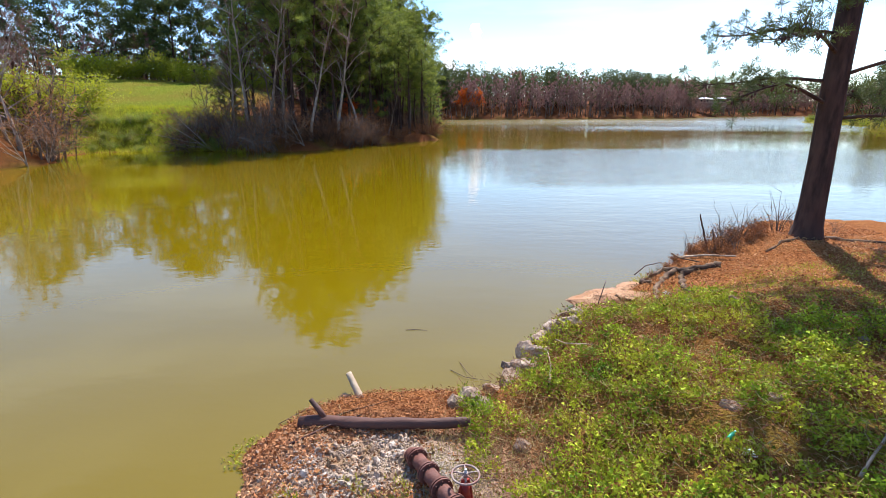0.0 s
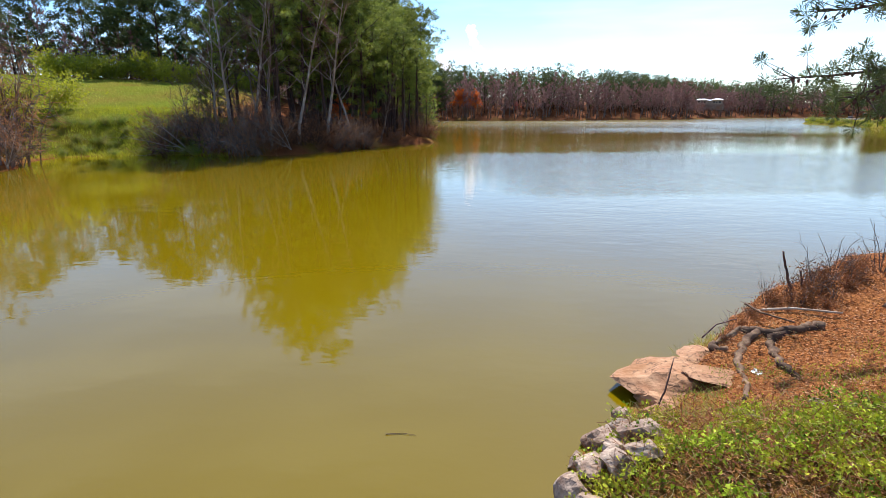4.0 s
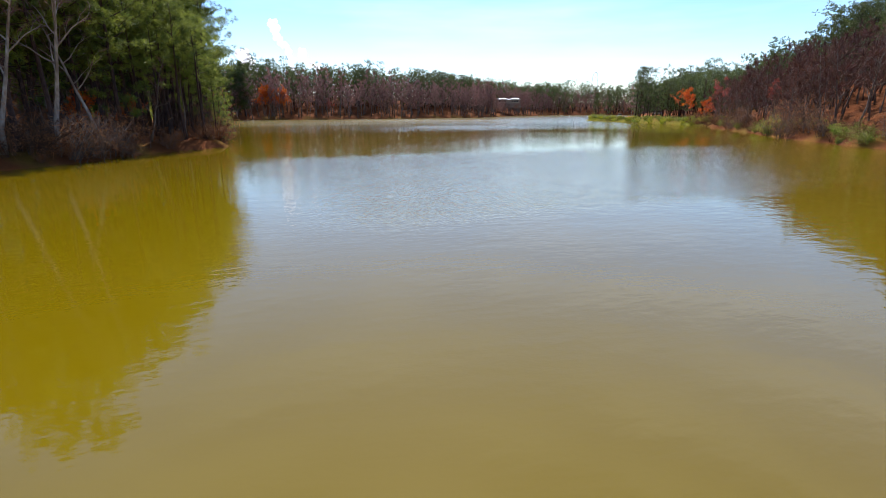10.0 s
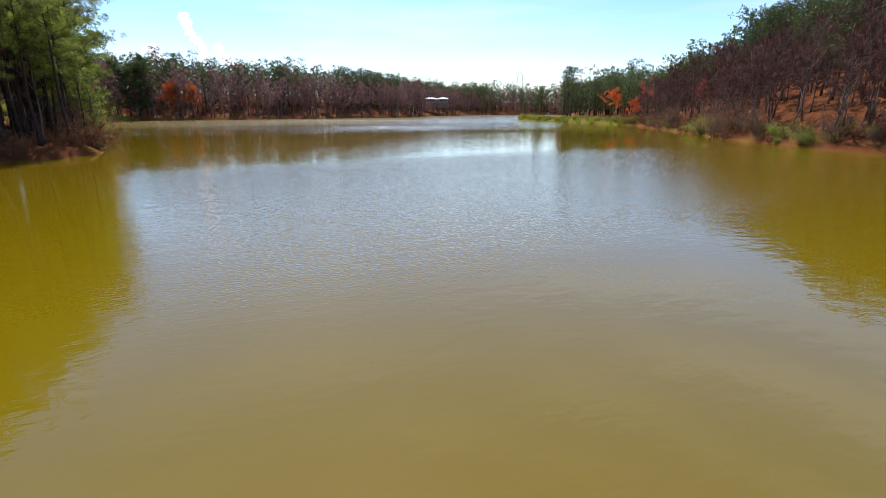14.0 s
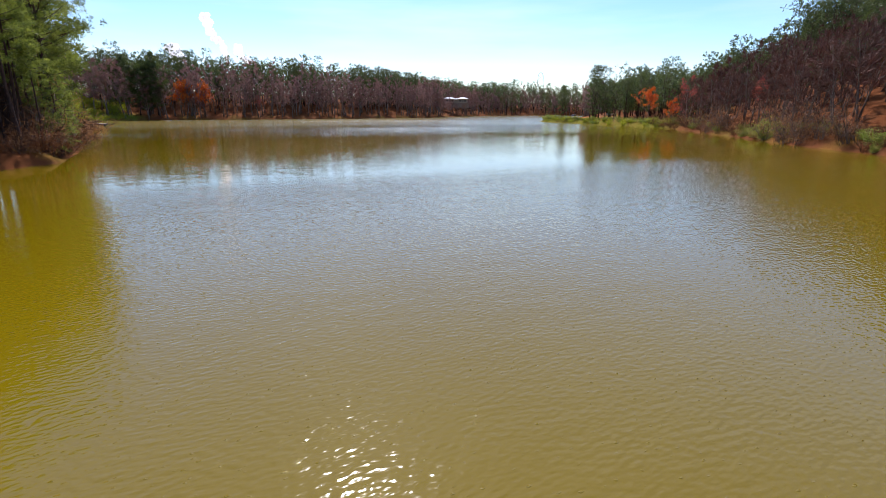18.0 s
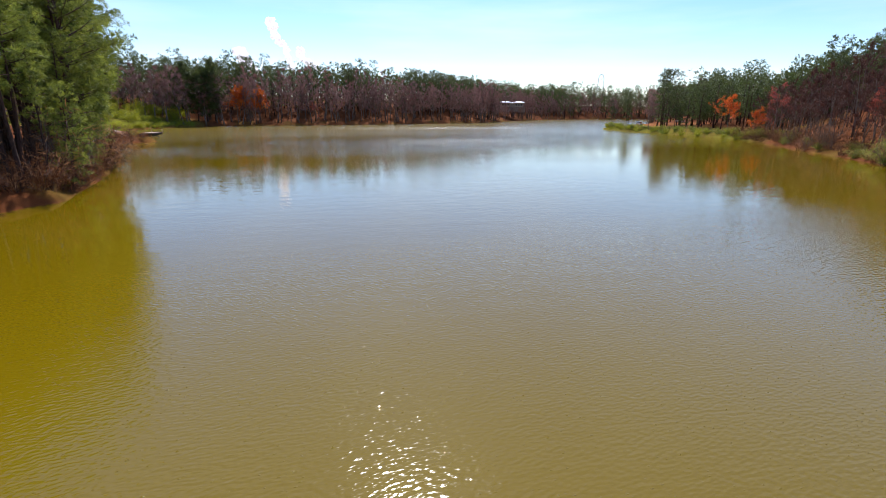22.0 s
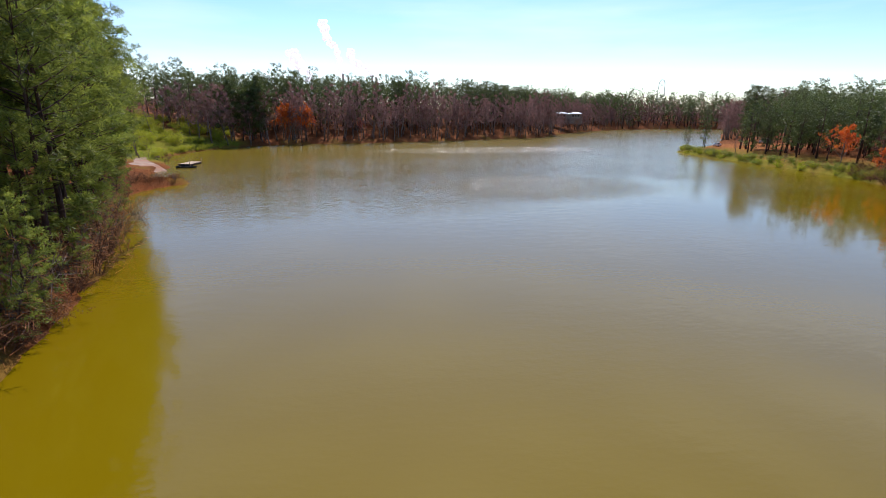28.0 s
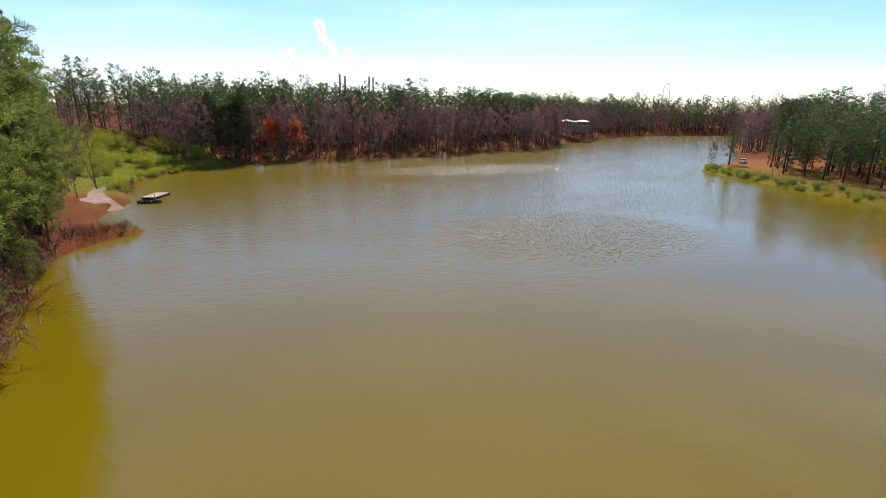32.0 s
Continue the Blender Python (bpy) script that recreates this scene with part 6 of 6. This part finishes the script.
def car(x, y, turn, paint, label, high=1.55):
    ob = holder("car", at(x, y, level(x, y), turn))
    bm = box(4.5, 1.8, 0.75, 0, 0, 0.72, 0.12)
    part("body", bm, paint, ob, smooth=False)
    bm = box(2.6, 1.6, high - 1.0, -0.2, 0, 1.02 + (high - 1.0) / 2, 0.16)
    for v in bm.verts:
        if v.co.z > 1.2:
            v.co.x *= 0.82
    part("cabin", bm, DARK, ob)
    part("roof", box(1.9, 1.45, 0.08, -0.2, 0, high + 0.05, 0.03), paint, ob)
    for sx in (-1.4, 1.4):
        for sy in (-0.86, 0.86):
            soup = Soup()
            soup.tube([(sx, sy - 0.1, 0.33), (sx, sy + 0.1, 0.33)], [0.33, 0.33], 16)
            w = part_mesh("wheel", soup.mesh("wheel", RUBBER), ob)
            soup = Soup()
            soup.tube([(sx, sy - 0.105, 0.33), (sx, sy + 0.105, 0.33)], [0.19, 0.19], 12)
            part_mesh("rim", soup.mesh("rim", STEEL), w)
    return tagged(ob, label, "car", "parked cars")


car(185, 205.6, 0.5, CARWHITE, "white car parked under the park pines")
car(207, 203.5, 0.1, CARGREY, "tan car parked at the back of the park", 1.8)


def dock():
    ob = holder("floating_dock", at(-0.3, 184.2, 0.0, radians(72)))
    for i in range(3):
        soup = Soup()
        soup.tube([(-3.0, -1.0 + i, 0.05), (3.0, -1.0 + i, 0.05)], [0.28, 0.28], 10)
        part_mesh("float", soup.mesh("float", RUBBER), ob)
    for i in range(24):
        part("plank", box(0.24, 2.7, 0.06, -2.9 + i * 0.252, 0, 0.42), PALEWOOD, ob)
    for sy in (-1.3, 1.3):
        part("beam", box(6.1, 0.12, 0.18, 0, sy, 0.31), WETWOOD, ob)
    for sx in (-2.9, 2.9):
        part("post", box(0.14, 0.14, 1.1, sx, -1.3, 0.6), PALEWOOD, ob)
    tagged(ob, "weathered floating dock moored at the boat ramp", "dock")
    ob = holder("rowing_boat", at(-0.2, 177.3, 0.0, radians(-8)))
    bm = bmesh.new()
    ring = []
    for sx, w, zb in ((-2.1, 0.45, 0.0), (-1.2, 0.6, -0.05), (0.6, 0.62, -0.05), (1.6, 0.45, 0.0), (2.2, 0.06, 0.18)):
        ring.append([bm.verts.new(c) for c in ((sx, -w, 0.42), (sx, -w * 0.75, zb), (sx, w * 0.75, zb), (sx, w, 0.42))])
    for a, b in zip(ring, ring[1:]):
        for k in range(3):
            bm.faces.new((a[k], b[k], b[k + 1], a[k + 1]))
    bm.faces.new(ring[0][::-1])
    me_ob = part("hull", bm, DARK, ob)
    me_ob.modifiers.new("thickness", "SOLIDIFY").thickness = 0.05
    for sx in (-1.3, 0.2):
        part("bench", box(0.28, 1.1, 0.05, sx, 0, 0.3), PALEWOOD, ob)
    tagged(ob, "dark flat-bottomed boat beside the dock", "boat")


dock()

# the boat ramp: a pale slab that runs down into the water
bm = bmesh.new()
rows = []
for x, y, w in ((-2.2, 168.0, 2.6), (-4.6, 169.5, 2.6), (-7.2, 173, 2.5), (-9.6, 178, 2.3), (-11.2, 184, 2.0), (-12.4, 191, 1.9)):
    rows.append([bm.verts.new((x + dx, y + dy, (level(x, y) if x < -4 else -0.12) + 0.07)) for dx, dy in ((-0.75 * w, -0.7 * w), (0.75 * w, 0.7 * w))])
for a, b in zip(rows, rows[1:]):
    bm.faces.new((a[0], a[1], b[1], b[0]))
me = bpy.data.meshes.new("boat_ramp")
bm.to_mesh(me)
bm.free()
me.materials.append(RAMPCLAY)
ramp = new("boat_ramp", me)
ramp.modifiers.new("thickness", "SOLIDIFY").thickness = 0.2
tagged(ramp, "pale concrete boat ramp running into the lake", "ramp", kind="structure")
stone("boulder", 90, -8.4, 190.7, 0.7, WETWOOD, "dark stump beside the boat ramp", "stump", "", 0.2, 0.9)
plant("bare_bush", BRUSH, [(-7.0, 192, 1.6, 1), (-4, 195, 1.2, 0), (1.0, 152.5, 0.6, 1), (-0.5, 150, 0.7, 0), (-2, 147.5, 0.8, 1), (1.6, 150.8, 0.5, 2), (-3.5, 146, 0.9, 0), (-4.5, 150, 0.8, 2)], "bare bush beside the boat ramp", "shrub", "ramp bushes", (0.9, 1.1), 0.1, 71)


def reeds(name, spots, mat, label, seed, h=0.9, per=60, spread=1.0):
    rng = np.random.default_rng(seed)
    s = np.array(spots)
    z = height(s[:, 0], s[:, 1])
    base = np.repeat(np.column_stack([s, np.maximum(z, -0.05)]), per, 0) + rng.normal(0, spread, (len(s) * per, 3)) * (1, 1, 0)
    base[:, 2] = np.maximum(height(base[:, 0], base[:, 1]), -0.05)
    d = unit(rng.normal(0, 0.35, base.shape) + (0, 0, 1))
    soup = Soup()
    soup.twigs(base, base + d * h * rng.uniform(0.5, 1.2, (len(base), 1)), 0.02, rng)
    tagged(new(name, soup.mesh(name, mat)), label, "grass", kind="stuff")


reeds("dry_reeds", [(-1, 149), (0.5, 151), (2.0, 151.6), (-2.5, 147.8), (-3.5, 150)], DRYLEAF, "rust-brown dead reeds on the spit", 5, 1.0, 160)
reeds("park_reeds", scatter(70, (141, 162, 122, 198), lambda x, y, d: 0.1 < d < 3.2, 1.5, 72), GRASS, "yellowish dry grass along the park's shore", 6, 0.9, 26, 0.9)
reeds("meadow_grass", scatter(60, (-14, 6, 184, 246), lambda x, y, d: 0.2 < d < 4.5, 1.8, 73), GRASS, "rank yellow-green grass along the meadow's edge", 7, 0.8, 60, 1.1)
reeds("bank_grass", scatter(90, (-37, -20, 54, 70), lambda x, y, d: 0.1 < d < 10, 1.2, 74), SPRING, "rank yellow-green grass on the clearing's bank", 8, 0.6, 110, 0.8)
reeds("field_grass", scatter(130, (-62, -24, 60, 104), lambda x, y, d: d > 6, 2.6, 75), GRASS, "tall grass tufts in the clearing", 9, 0.35, 60, 1.3)
